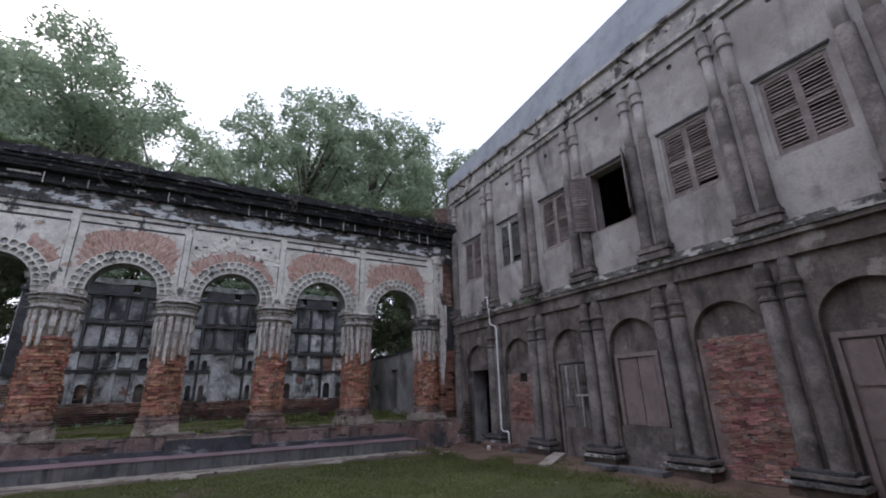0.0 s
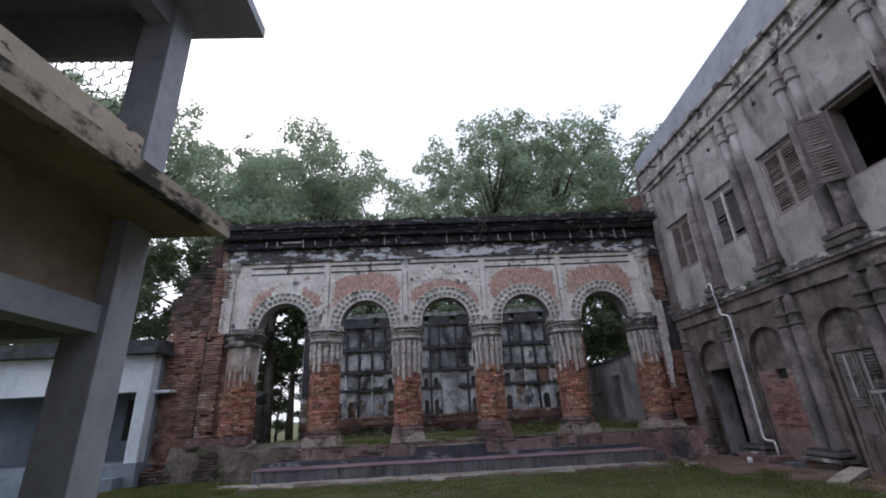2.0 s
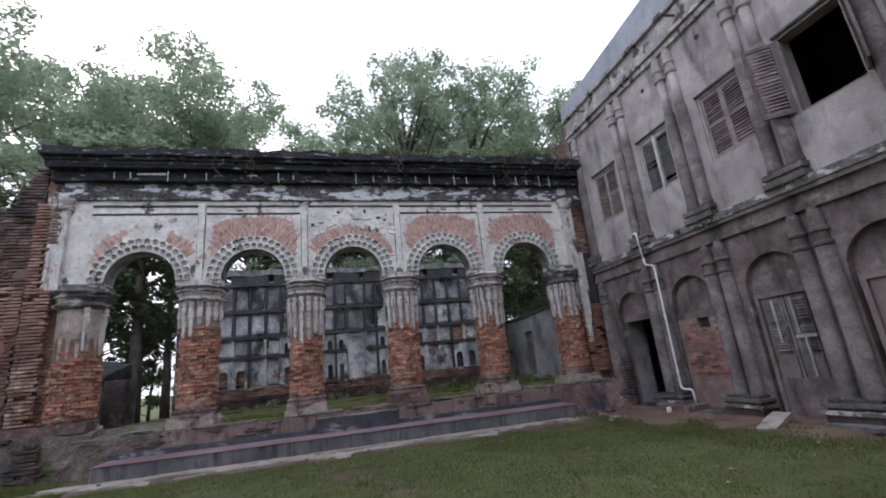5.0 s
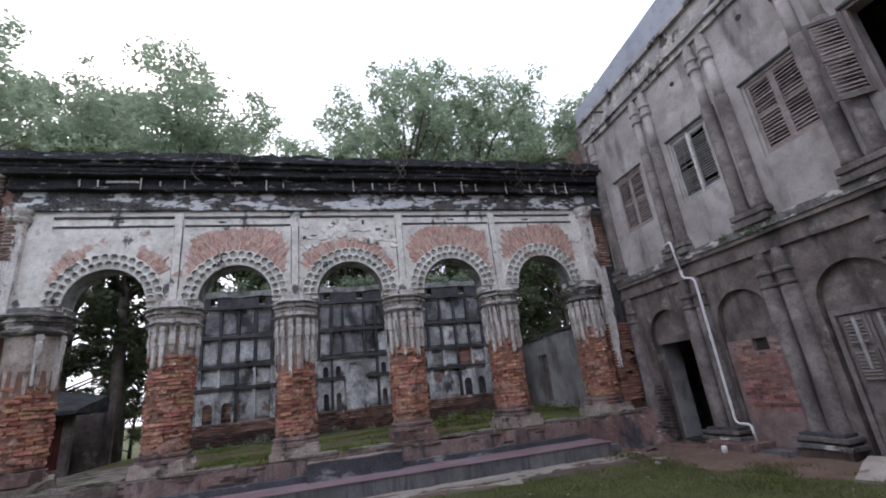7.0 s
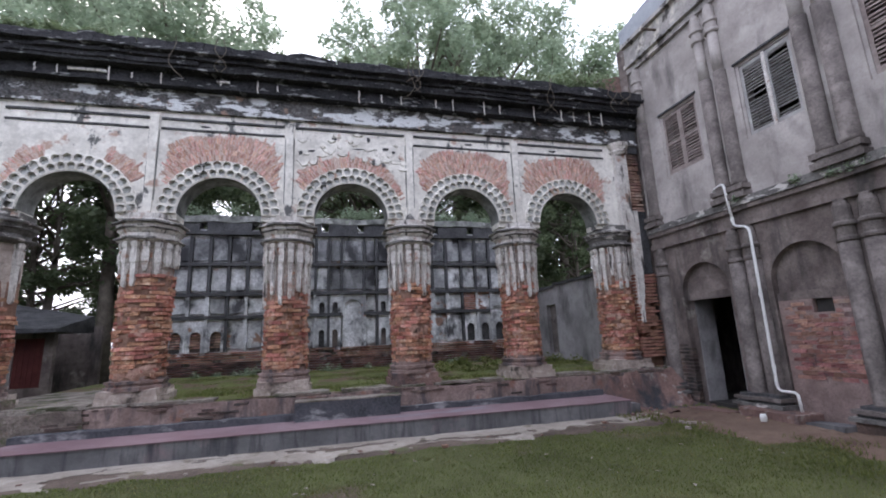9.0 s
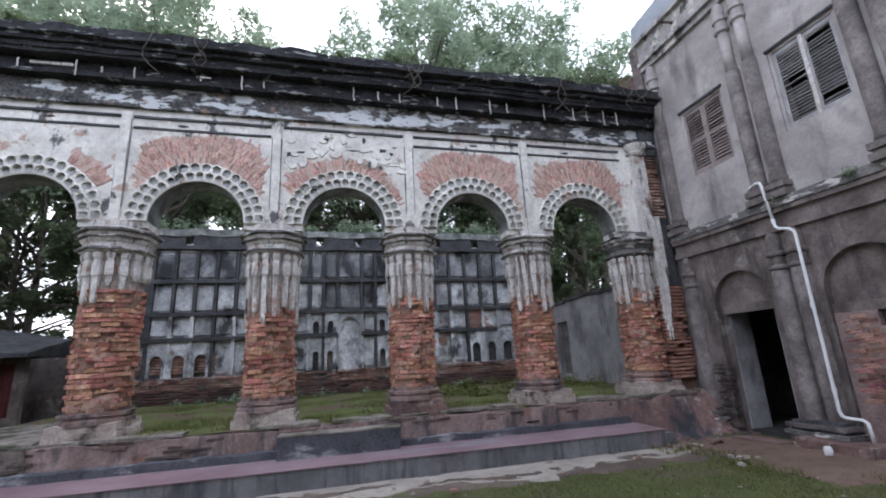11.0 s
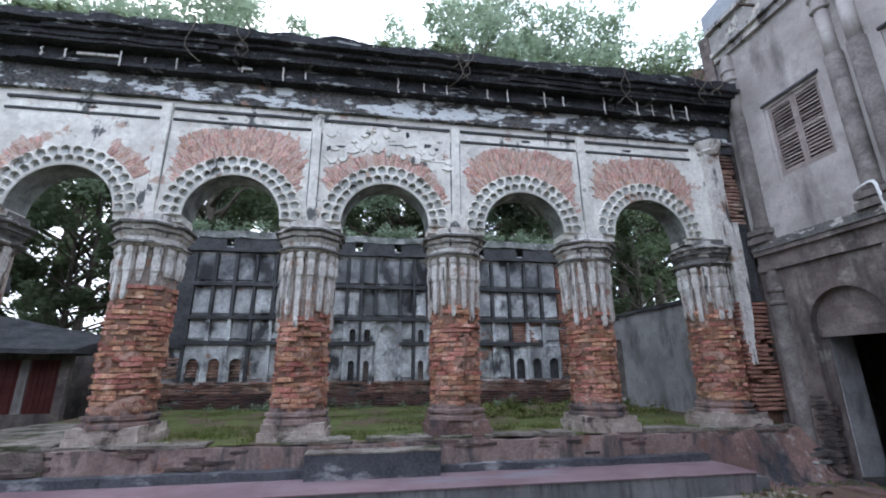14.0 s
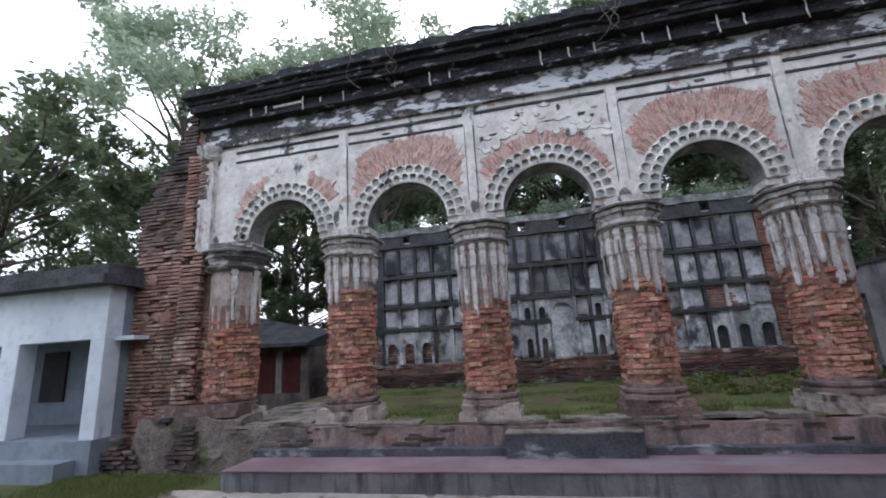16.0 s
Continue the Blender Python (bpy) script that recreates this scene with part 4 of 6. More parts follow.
def apron_vert(i, j):
    if (i, j) not in cells:
        x = -6.4 + 12.2 * i / nx
        edge = 12.16 + 0.34 * noise.noise(Vector((x * 0.6, 0, 0))) + 0.14 * noise.noise(Vector((x * 2.3, 0, 7))) + 0.06 * noise.noise(Vector((x * 7, 0, 2))) + (0.18 if x > 2.5 else 0)
        y = edge + (12.9 - edge) * j / ny + 0.03 * noise.noise(Vector((x * 6, j, 1)))
        cells[(i, j)] = bm.verts.new((x, y, -0.03 if j == 0 else 0.02 + 0.01 * noise.noise(Vector((x * 2, j * 0.2, 5)))))
    return cells[(i, j)]


for i in range(nx):
    for j in range(ny):
        x = -6.4 + 12.2 * i / nx
        if noise.noise(Vector((x * 1.1, j * 0.16, 2.0))) + 0.5 * noise.noise(Vector((x * 4, j * 0.5, 6.0))) > 0.3:
            continue
        bm.faces.new((apron_vert(i, j), apron_vert(i + 1, j), apron_vert(i + 1, j + 1), apron_vert(i, j + 1)))
tagged(part("cement_apron", bm, APRON), "broken strip of pale cement paving beside the step", "paving", kind="structure")

# ---- back wall of the ruined hall ----
back = thing("wall_back", "roofless back wall with rows of blackened panels and niches", "wall", kind="structure")
BY = 20.5
bm = bmesh.new()
rough_box(bm, -6.6, 6.3, BY + 0.12, BY + 0.6, 0.6, 5.5, 0.5, 0.01)
part("body", bm, PANEL, back)
bm = bmesh.new()
rough_box(bm, -6.55, -5.82, BY + 0.02, BY + 0.14, 2.4, 5.3, 0.3, 0.01)
part("plain_end", bm, RIB, back)
courses_of("brick_courses", -6.6, 6.3, 1.15, 1.42, BY + 0.0, back, relief=0.04)
courses_of("damp_courses", -6.6, 6.3, 0.6, 1.15, BY - 0.02, back, relief=0.05, deep=0.2, material=DAMPBRICKS)
courses_of("brick_end", 5.65, 6.3, 1.6, 5.3, BY + 0.02, back, relief=0.04, material=REDBRICKS)
courses_of("bare_bricks", 4.0, 5.1, 2.62, 3.26, BY + 0.04, back, lambda x, z: noise.noise(Vector((x * 1.5, z * 2.5, 3))) > -0.25, relief=0.02, material=REDBRICKS)
courses_of("brick_end", -6.55, -3.9, 1.6, 2.1, BY + 0.06, back, relief=0.05)
bm = bmesh.new()
rough_box(bm, -6.6, 6.2, BY - 0.06, BY + 0.5, 5.3, 5.42, 0.25, 0.03)
part("string_course", bm, RIB, back)
hole_x = [-4.9, -3.3, -1.0, 0.25, 3.0, 4.4]
edges = [-6.5] + [v for h in hole_x for v in (h - 0.12, h + 0.12)] + [6.2]
for i in range(0, len(edges), 2):
    bm = bmesh.new()
    rough_box(bm, edges[i], edges[i + 1], BY, BY + 0.5, 5.42, 5.74, 0.25, 0.03, i)
    part("parapet", bm, RIB, back)
bm = bmesh.new()
rough_box(bm, -6.6, 6.2, BY - 0.04, BY + 0.55, 5.74, 5.95, 0.25, 0.06)
part("parapet_top", bm, DARKBLOTCH, back)
rows = [(4.3, 5.3), (3.3, 4.3), (2.56, 3.3), (1.42, 2.56)]
cols = [-5.8, -5.22, -4.64, -4.06, -3.48, -2.92, -2.36, -1.84, -1.3, -0.86, -0.42, 0.36, 0.8, 1.24, 1.78, 2.3, 2.84, 3.38, 3.96, 4.52, 5.08, 5.66]
niches = {(2, 8), (2, 10), (2, 12), (3, 9), (3, 12), (2, 15), (3, 15), (3, 18), (3, 19), (3, 20), (3, 0), (3, 1), (3, 2), (3, 5), (2, 5), (2, 9), (3, 8)}
for r, (z0, z1) in enumerate(rows):
    for a, b in ([(-5.85, -0.4), (0.34, 5.0)] if r == 2 else ([] if r == 3 else [(-5.85, 5.7)])):
        bm = bmesh.new()
        rough_box(bm, a, b, BY - 0.05, BY + 0.13, z0 - 0.06, z0 + 0.05, 0.3, 0.012, r)
        part("rib", bm, RIB, back)
    for c in range(len(cols) - 1):
        a, b = cols[c], cols[c + 1]
        if c == 10 and r == 3:
            continue
        bm = bmesh.new()
        box(bm, a - 0.045, a + 0.045, BY - 0.03, BY + 0.13, z0 + 0.05, z1 - 0.06, 0.01)
        part("upright_rib", bm, PANEL if r > 1 and c % 3 else RIB, back)
        bm = bmesh.new()
        if c == 10 and r == 2:
            arch_bay(bm, a + 0.045, b - 0.045, 1.46, z1 - 0.07, (a + b) / 2, (b - a) / 2 - 0.1, z1 - 0.5, BY + 0.03, BY + 0.115, 10)
        elif (r, c) in niches:
            arch_bay(bm, a + 0.045, b - 0.045, z0 + 0.05, z1 - 0.07, (a + b) / 2, (b - a) / 2 - 0.13, z1 - (0.4 if r < 3 else 0.6), BY + 0.01, BY + 0.115, 8)
            # Dark sheet stands for the shade at the back of the shallow niche.
            hole = bmesh.new()
            box(hole, a + 0.1, b - 0.1, BY + 0.1, BY + 0.118, z0 + 0.06, z1 - 0.1)
            part("niche_back", hole, RIB if R.random() < 0.5 else DARKPLASTER, back)
        else:
            box(bm, a + 0.07, b - 0.07, BY + 0.06, BY + 0.13, z0 + 0.13, z1 - 0.14, 0.008)
        part("panel", bm, (DULLPANEL if r == 0 or (r == 1 and c in (9, 10, 11, 15)) else PANEL), back)

# side wall of the hall with its door
side = thing("wall_side", "plain grey cement wall with a narrow closed door", "wall", kind="structure")
bm = bmesh.new()
rough_box(bm, 7.25, 7.6, 15.2, 19.6, 0.5, 3.35, 0.5, 0.02)
rough_box(bm, 7.25, 7.6, 19.6, 20.3, 2.65, 3.3, 0.5, 0.015)
rough_box(bm, 7.25, 7.6, 20.3, 24.0, 0.5, 3.25, 0.5, 0.02)
part("body", bm, SIDEGREY, side)
bm = bmesh.new()
box(bm, 7.4, 7.46, 19.6, 20.3, 0.9, 2.65)
part("door", bm, COLUMN, side, "dark weathered door")
bm = bmesh.new()
rough_box(bm, 7.18, 7.66, 15.2, 19.6, 3.34, 3.43, 0.3, 0.02)
rough_box(bm, 7.18, 7.66, 19.6, 24.0, 3.26, 3.36, 0.3, 0.02, 2)
part("coping", bm, RIB, side, "mould-black coping")

# ---- two-storey mansion wing ----
EAST = pose(7.1, 0, 0, 0, 0, -90)
BAYS = [12.75, 10.64, 8.6, 6.76, 4.78, 2.83, 0.88, -1.08, -3.04]
PAIRS = [11.68, 9.72, 7.76, 5.8, 3.83, 1.87, -0.1, -2.06]
U0, U1 = -14.2, 4.2

mansion = thing("wall_mansion", "two-storey grey plastered mansion front with arched recesses", "wall", EAST, kind="structure")
bounds = [-14.15] + [-p for p in PAIRS] + [4.0]
for c, a, b in zip(BAYS, bounds, bounds[1:]):
    bm = bmesh.new()
    arch_bay(bm, a, b, 0.0, 3.6, -c, 0.62, 2.42, 0.0, 0.14, 16)
    part("ground_bay", bm, DARKPLASTER, mansion, "soot-grey plaster bay with an arched recess")
for c, a, b in zip(BAYS, bounds, bounds[1:]):
    u = -c
    bm = bmesh.new()
    box(bm, a, u - 0.56, 0.0, 0.4, 4.1, 8.5)
    box(bm, u + 0.56, b, 0.0, 0.4, 4.1, 8.5)
    box(bm, u - 0.56, u + 0.56, 0.0, 0.4, 4.1, 5.2)
    box(bm, u - 0.56, u + 0.56, 0.0, 0.4, 6.78, 8.5)
    part("upper_bay", bm, GREYPLASTER, mansion, "pale grey plaster bay")
for c, a, b in zip(BAYS, bounds, bounds[1:]):
    bm = bmesh.new()
    if c == BAYS[0]:
        box(bm, a, -c - 0.5, 0.14, 0.64, 0.0, 3.6)
        box(bm, -c + 0.5, b, 0.14, 0.64, 0.0, 3.6)
        box(bm, -c - 0.5, -c + 0.5, 0.14, 0.64, 2.3, 3.6)
    else:
        box(bm, a, b, 0.14, 0.5, 0.0, 3.6)
    part("recess_back", bm, DARKPLASTER, mansion)
# string course between the storeys
for z0, z1, o in ((3.55, 3.68, 0.08), (3.68, 3.86, 0.04), (3.86, 3.95, 0.12), (3.95, 4.1, 0.15)):
    bm = bmesh.new()
    rough_box(bm, U0 + 0.1, 4.0, -o, 0.14, z0, z1, 0.2, 0.012, z0)
    part("string_course", bm, DARKPLASTER if z0 < 3.9 else DARKCAP, mansion)
for z0, z1, o in ((8.45, 8.6, 0.08), (8.6, 8.7, 0.16), (8.7, 9.2, 0.1), (9.2, 9.3, 0.2)):
    bm = bmesh.new()
    rough_box(bm, U0 + 0.1, 4.0, -o, 0.4, z0, z1, 0.3, 0.01, z0)
    part("parapet_course", bm, PARAPET, mansion)
bm = bmesh.new()
rough_box(bm, U0, 4.0, -0.1, 0.3, 9.3, 9.6, 0.4, 0.012)
for v in bm.verts:
    if v.co.z > 9.45:
        v.co.z += 0.22 + 0.09 * (v.co.x - U0)
part("parapet", bm, GREYPAINT, mansion, "pale blue-grey parapet")
bm = bmesh.new()
box(bm, U0, 4.0, 3.5, 3.8, 0, 9.4)
box(bm, U0 - 0.3, U0, 0.0, 3.8, 0, 9.4)
box(bm, 4.0, 4.3, 0.0, 3.8, 0, 9.4)
part("outer_walls", bm, DARKPLASTER, mansion)
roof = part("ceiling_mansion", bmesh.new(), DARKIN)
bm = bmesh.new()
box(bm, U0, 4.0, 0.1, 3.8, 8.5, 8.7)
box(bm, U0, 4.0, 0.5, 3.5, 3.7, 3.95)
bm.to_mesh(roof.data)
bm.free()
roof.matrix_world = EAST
tagged(roof, "plain ceilings inside the mansion, near-black for unlit rooms", "ceiling", kind="structure")
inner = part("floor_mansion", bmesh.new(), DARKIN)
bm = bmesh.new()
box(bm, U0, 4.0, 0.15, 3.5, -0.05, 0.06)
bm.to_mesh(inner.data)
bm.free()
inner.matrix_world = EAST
tagged(inner, "floor inside the mansion doorway, near-black for unlit rooms", "floor", kind="structure")


def round_column(z0, z1, r, label, name):
    t = thing(name, label, "column", group=name + "s", kind="structure")
    low = z0 < 1
    split = z1 - 0.7 if low else z0 + 2.75
    bm = bmesh.new()
    lathe(bm, [(r * 1.25, z0 + 0.26), (r * 1.3, z0 + 0.34), (r * 1.12, z0 + 0.4), (r * 1.12, split)], 0, 0, 14)
    part("shaft", bm, COLUMN, t, "soot-darkened plaster shaft", smooth=True)
    if not low:
        bm = bmesh.new()
        lathe(bm, [(r * 0.9, split - 0.02), (r * 0.86, z1 - 0.7)], 0, 0, 14)
        part("upper_shaft", bm, GREYPLASTER, t, "pale plaster upper shaft", smooth=True)
    bm = bmesh.new()
    lathe(bm, [(r * 0.95, z1 - 0.7), (r * 1.25, z1 - 0.67), (r * 1.25, z1 - 0.63), (r * 0.98, z1 - 0.6), (r * 0.98, z1 - 0.46), (r * 1.28, z1 - 0.43), (r * 1.28, z1 - 0.39),
               (r * 1.0, z1 - 0.36), (r * 0.95, z1 - 0.12), (r * 0.7, z1 - 0.04), (r * 0.7, z1)], 0, 0, 14)
    part("capital", bm, COLUMN if low else GREYPLASTER, t, "ringed plaster capital")
    return t


LOW = round_column(0.0, 3.56, 0.125, "slender engaged grey plaster column of the ground storey", "ground_column")
HIGH = round_column(4.1, 8.46, 0.12, "slender engaged plaster column of the upper storey", "upper_column")
first = True
for p in PAIRS + [13.85]:
    for off in ((-0.18, 0.18) if p != 13.85 else (0.0,)):
        for src in (LOW, HIGH):
            m = EAST @ pose(-p + off, -0.03, 0)
            if first:
                src.matrix_world = m
            else:
                copy_thing(src, m)
        first = False
    base = thing("column_base", "moulded dark brick and plaster base under a column pair", "column base", EAST, group="column bases", kind="structure")
    w = 0.4 if p != 13.85 else 0.24
    for z0, z1, g, m in ((-0.05, 0.2, 0.03, DARKBRICKS), (0.2, 0.26, 0.08, DARKCAP), (0.26, 0.31, 0.0, RIB), (0.31, 0.37, 0.05, COLUMN), (0.37, 0.42, -0.03, RIB)):
        bm = bmesh.new()
        rough_box(bm, -p - w - g, -p + w + g, -0.3 - g, 0.05, z0, z1, 0.1, 0.018, p + z0)
        part("base_course", bm, m, base)
    up = thing("column_base", "small weathered plinth under an upper column pair", "column base", EAST, group="upper column bases", kind="structure")
    for z0, z1, g in ((4.09, 4.2, 0.03), (4.2, 4.26, -0.02), (4.26, 4.36, 0.02)):
        bm = bmesh.new()
        rough_box(bm, -p - w + 0.05 - g, -p + w - 0.05 + g, -0.19 - g, 0.05, z0, z1, 0.12, 0.012, p)
        part("base_course", bm, COLUMN, up)

SLAT = bmesh.new()
box(SLAT, -0.2, 0.2, -0.006, 0.006, -0.036, 0.036, 0.002)
SLAT_ME = mesh_of("slat", SLAT, WOOD)
SLAT = bmesh.new()
box(SLAT, -0.2, 0.2, -0.006, 0.006, -0.025, 0.025, 0.002)
PALE_SLAT_ME = mesh_of("slat", SLAT, PALEWOOD)


def shutter(parent, m, broken=0.0, wood=None):
    s = part("shutter", bmesh.new(), wood or (PALEWOOD if broken > 0.1 else WOOD), parent)
    bm = bmesh.new()
    w, h = 0.5, 1.46
    for x0, x1, z0, z1 in ((-w / 2, -w / 2 + 0.06, 0, h), (w / 2 - 0.06, w / 2, 0, h), (-w / 2 + 0.06, w / 2 - 0.06, 0, 0.07), (-w / 2 + 0.06, w / 2 - 0.06, h - 0.07, h)):
        box(bm, x0, x1, -0.02, 0.02, z0, z1)
    bmesh.ops.recalc_face_normals(bm, faces=bm.faces)
    bm.to_mesh(s.data)
    bm.free()
    s.matrix_local = m
    if broken < 0.1:
        bm = bmesh.new()
        box(bm, -w / 2 + 0.06, w / 2 - 0.06, -0.018, 0.018, h * 0.5 - 0.03, h * 0.5 + 0.03)
        part("cross_rail", bm, WOOD, s)
    count = 22 if broken > 0.1 else 19
    for i in range(count):
        z = 0.1 + i * (h - 0.2) / (count - 1)
        if R.random() < broken:
            continue
        piece("slat", PALE_SLAT_ME if broken > 0.1 else SLAT_ME, s, pose(0, R.uniform(-0.003, 0.003), z, (-40 if broken < 0.1 else -78) + R.uniform(-9, 9), R.uniform(-2, 2), 0))
    return s


WINDOW_BAYS = BAYS[:7]
for i, c in enumerate(WINDOW_BAYS):
    state = "open" if i == 3 else ("broken" if i == 1 else "closed")
    w = thing("window_%d" % (i + 1), {"open": "wooden window with both louvred shutters swung open", "broken": "louvred window with gaps between pale slats",
              "closed": "closed brown louvred shutters in a plastered window opening"}[state], "window", EAST, group="mansion windows", kind="structure")
    bm = bmesh.new()
    for x0, x1, z0, z1 in ((-0.56, -0.5, 5.2, 6.78), (0.5, 0.56, 5.2, 6.78), (-0.5, 0.5, 5.2, 5.25), (-0.5, 0.5, 6.73, 6.78)):
        box(bm, -c + x0, -c + x1, 0.03, 0.12, z0, z1)
    part("window_frame", bm, GREYPLASTER if i != 3 else WOOD, w)
    # Thin hood coloured near-black as the shadow line over the window.
    bm = bmesh.new()
    rough_box(bm, -c - 0.58, -c + 0.58, -0.03, 0.1, 6.785, 6.83, 0.2, 0.006)
    part("hood", bm, RIB, w)
    if state == "open":
        shutter(w, pose(-c - 0.56 - 0.17, -0.2, 5.26, 0, 0, 50), 0.08, OLDDOOR)
        shutter(w, pose(-c + 0.56 + 0.13, -0.23, 5.26, 0, 0, -60), 0.0, OLDDOOR)
    else:
        for s in (-0.25, 0.25):
            shutter(w, pose(-c + s, 0.07, 5.26), 0.02 if state == "closed" else 0.12)
    if state == "broken":
        bm = bmesh.new()
        box(bm, -c - 0.03, -c + 0.03, 0.03, 0.06, 5.25, 6.73)
        part("mullion", bm, FLUTE, w)


def rect_parts(parent, rects, y0, y1, m, name):
    for a, b, z0, z1 in rects:
        bm = bmesh.new()
        box(bm, a, b, y0, y1, z0, z1, 0.004)
        part(name, bm, m, parent)


# ground storey fillings, bay by bay
d1 = thing("door_1", "open dark doorway of the mansion at the corner", "doorway", EAST, kind="structure")
rect_parts(d1, [(-BAYS[0] - 0.49, -BAYS[0] - 0.47, 0.06, 2.28), (-BAYS[0] + 0.47, -BAYS[0] + 0.49, 0.06, 2.28)], 0.15, 0.63, SIDEGREY, "reveal")
rect_parts(d1, [(-BAYS[0] - 0.58, -BAYS[0] + 0.58, 2.24, 2.4)], 0.07, 0.16, DARKPLASTER, "lintel")
courses_of("jamb_bricks", -BAYS[0] - 0.92, -BAYS[0] - 0.56, 0.1, 1.25, -0.03, d1, relief=0.02, material=DARKBRICKS)
for i, (c, z0, z1, gap) in enumerate(((BAYS[1], 0.72, 2.05, True), (BAYS[4], 0.1, 2.42, False), (BAYS[7], 0.1, 2.4, False))):
    fill = thing("wall_infill", "arched recess walled up with rough red bricks", "brick infill", EAST, group="walled-up recesses", kind="structure")
    bm = bmesh.new()
    if gap:
        box(bm, -c - 0.6, -c + 0.6, 0.034, 0.15, 0.02, 1.82)
        box(bm, -c - 0.6, -c - 0.02, 0.034, 0.15, 1.82, z1)
        box(bm, -c + 0.3, -c + 0.6, 0.034, 0.15, 1.82, z1)
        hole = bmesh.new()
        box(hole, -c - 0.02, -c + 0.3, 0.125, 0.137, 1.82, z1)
        part("hole", hole, DARKIN, fill, "near-black sheet for the unlit gap in the brickwork")
    else:
        box(bm, -c - 0.6, -c + 0.6, 0.034, 0.15, 0.02, z1)
    part("mortar_bed", bm, INFILLBED, fill)
    bm = bmesh.new()
    rough_box(bm, -c - 0.62, -c + 0.62, 0.06, 0.14, 0.0, z0, 0.15, 0.01)
    part("plaster_foot", bm, DARKPLASTER, fill)
    z = z0
    row = 0
    while z < z1 - 0.05:
        x = -c - 0.5 - (0.11 if row % 2 else 0)
        while x < -c + 0.48:
            if x > -c - 0.6 and not (gap and z > 1.8 and -0.2 < x + c < 0.28):
                piece("brick", R.choice(DUST_SHAPES), fill, pose(x + 0.11, 0.09 + R.uniform(-0.012, 0.012), z + 0.03, R.uniform(-2, 2), R.uniform(-1.5, 1.5), R.uniform(-3, 3)))
            x += 0.232
        z += 0.072
        row += 1
    if gap:
        bm = bmesh.new()
        rough_box(bm, -c - 0.6, -c + 0.6, 0.04, 0.14, 2.05, 2.2, 0.2, 0.01)
        part("lintel", bm, DARKPLASTER, fill)


def panel_door(n, c, z0, z1, mat, label, panes, face=0.045):
    d = thing("door_%d" % n, label, "door", EAST, kind="structure")
    rect_parts(d, [(-c - 0.54, -c - 0.46, z0, z1), (-c + 0.46, -c + 0.54, z0, z1), (-c - 0.46, -c + 0.46, z1 - 0.09, z1)], 0.02, 0.14, mat, "door_frame")
    for s in (-1, 1):
        a, b = (-c - 0.455, -c - 0.01) if s < 0 else (-c + 0.01, -c + 0.455)
        bm = bmesh.new()
        box(bm, a, b, 0.07, 0.11, z0, z1 - 0.095)
        leaf = part("door_leaf", bm, mat, d)
        h = (z1 - z0 - 0.1) / panes
        for k in range(panes):
            bm = bmesh.new()
            box(bm, a + 0.05, b - 0.05, face, 0.075, z0 + k * h + 0.05, z0 + (k + 1) * h - 0.03, 0.003)
            part("panel", bm, mat, leaf)
    return d


d2 = panel_door(2, BAYS[2], 0.08, 2.3, OLDDOOR, "old greyed double door with louvred panels and a crossbar", 4)
b = BAYS[2]
LOUVRE = bmesh.new()
box(LOUVRE, -0.13, 0.13, -0.005, 0.005, -0.024, 0.024, 0.003)
LOUVRE_ME = mesh_of("louvre_slat", LOUVRE, OLDDOOR)
for side_x in (-0.235, 0.235):
    for z in [1.22 + 0.055 * i for i in range(17)]:
        if abs(z - 1.68) > 0.05:
            piece("louvre_slat", LOUVRE_ME, d2, pose(-b + side_x, 0.036, z, -38 + R.uniform(-8, 8), R.uniform(-2, 2), 0))
bar = thing("door_bar", "pale timber strips nailed across the old door", "timber bar", EAST, kind="structure")
rect_parts(bar, [(-b + 0.05, -b + 0.42, 1.42, 1.47), (-b - 0.24, -b - 0.19, 1.35, 2.15), (-b + 0.12, -b + 0.16, 1.5, 2.15), (-b + 0.2, -b + 0.24, 0.75, 1.42)], 0.01, 0.045, PALEWOOD, "strip")
bm = bmesh.new()
rough_box(bm, -b - 0.45, -b + 0.45, 0.035, 0.08, 0.05, 0.72, 0.12, 0.012)
part("plaster_foot", bm, DARKPLASTER, bar, "rough plaster over the foot of the door")
panel_door(3, BAYS[3], 0.85, 2.3, REDWOOD, "closed faded pink-grey double door above a walled sill", 2, 0.062)
sill = thing("door_sill", "dark cement infill below the closed door", "infill", EAST, kind="structure")
bm = bmesh.new()
rough_box(bm, -BAYS[3] - 0.6, -BAYS[3] + 0.6, 0.03, 0.14, 0, 0.84, 0.2, 0.008)
part("body", bm, COLUMN, sill)
panel_door(4, BAYS[5], 0.1, 2.3, REDWOOD, "closed faded pink-grey panelled double door", 3)
panel_door(5, BAYS[6], 0.1, 2.3, REDWOOD, "closed faded pink-grey panelled double door", 3)

# drain pipe
pipe = thing("drain_pipe", "white plastic drain pipe bent down over the string course", "drain pipe", EAST)
bm = bmesh.new()
tube(bm, [(-12.12, -0.02, 4.44), (-12.0, -0.12, 4.45), (-11.8, -0.18, 4.47), (-11.73, -0.2, 4.45), (-11.7, -0.21, 4.38), (-11.64, -0.21, 3.7)], 0.025, 12)
part("upper_pipe", bm, PLASTIC, pipe, smooth=True)
bm = bmesh.new()
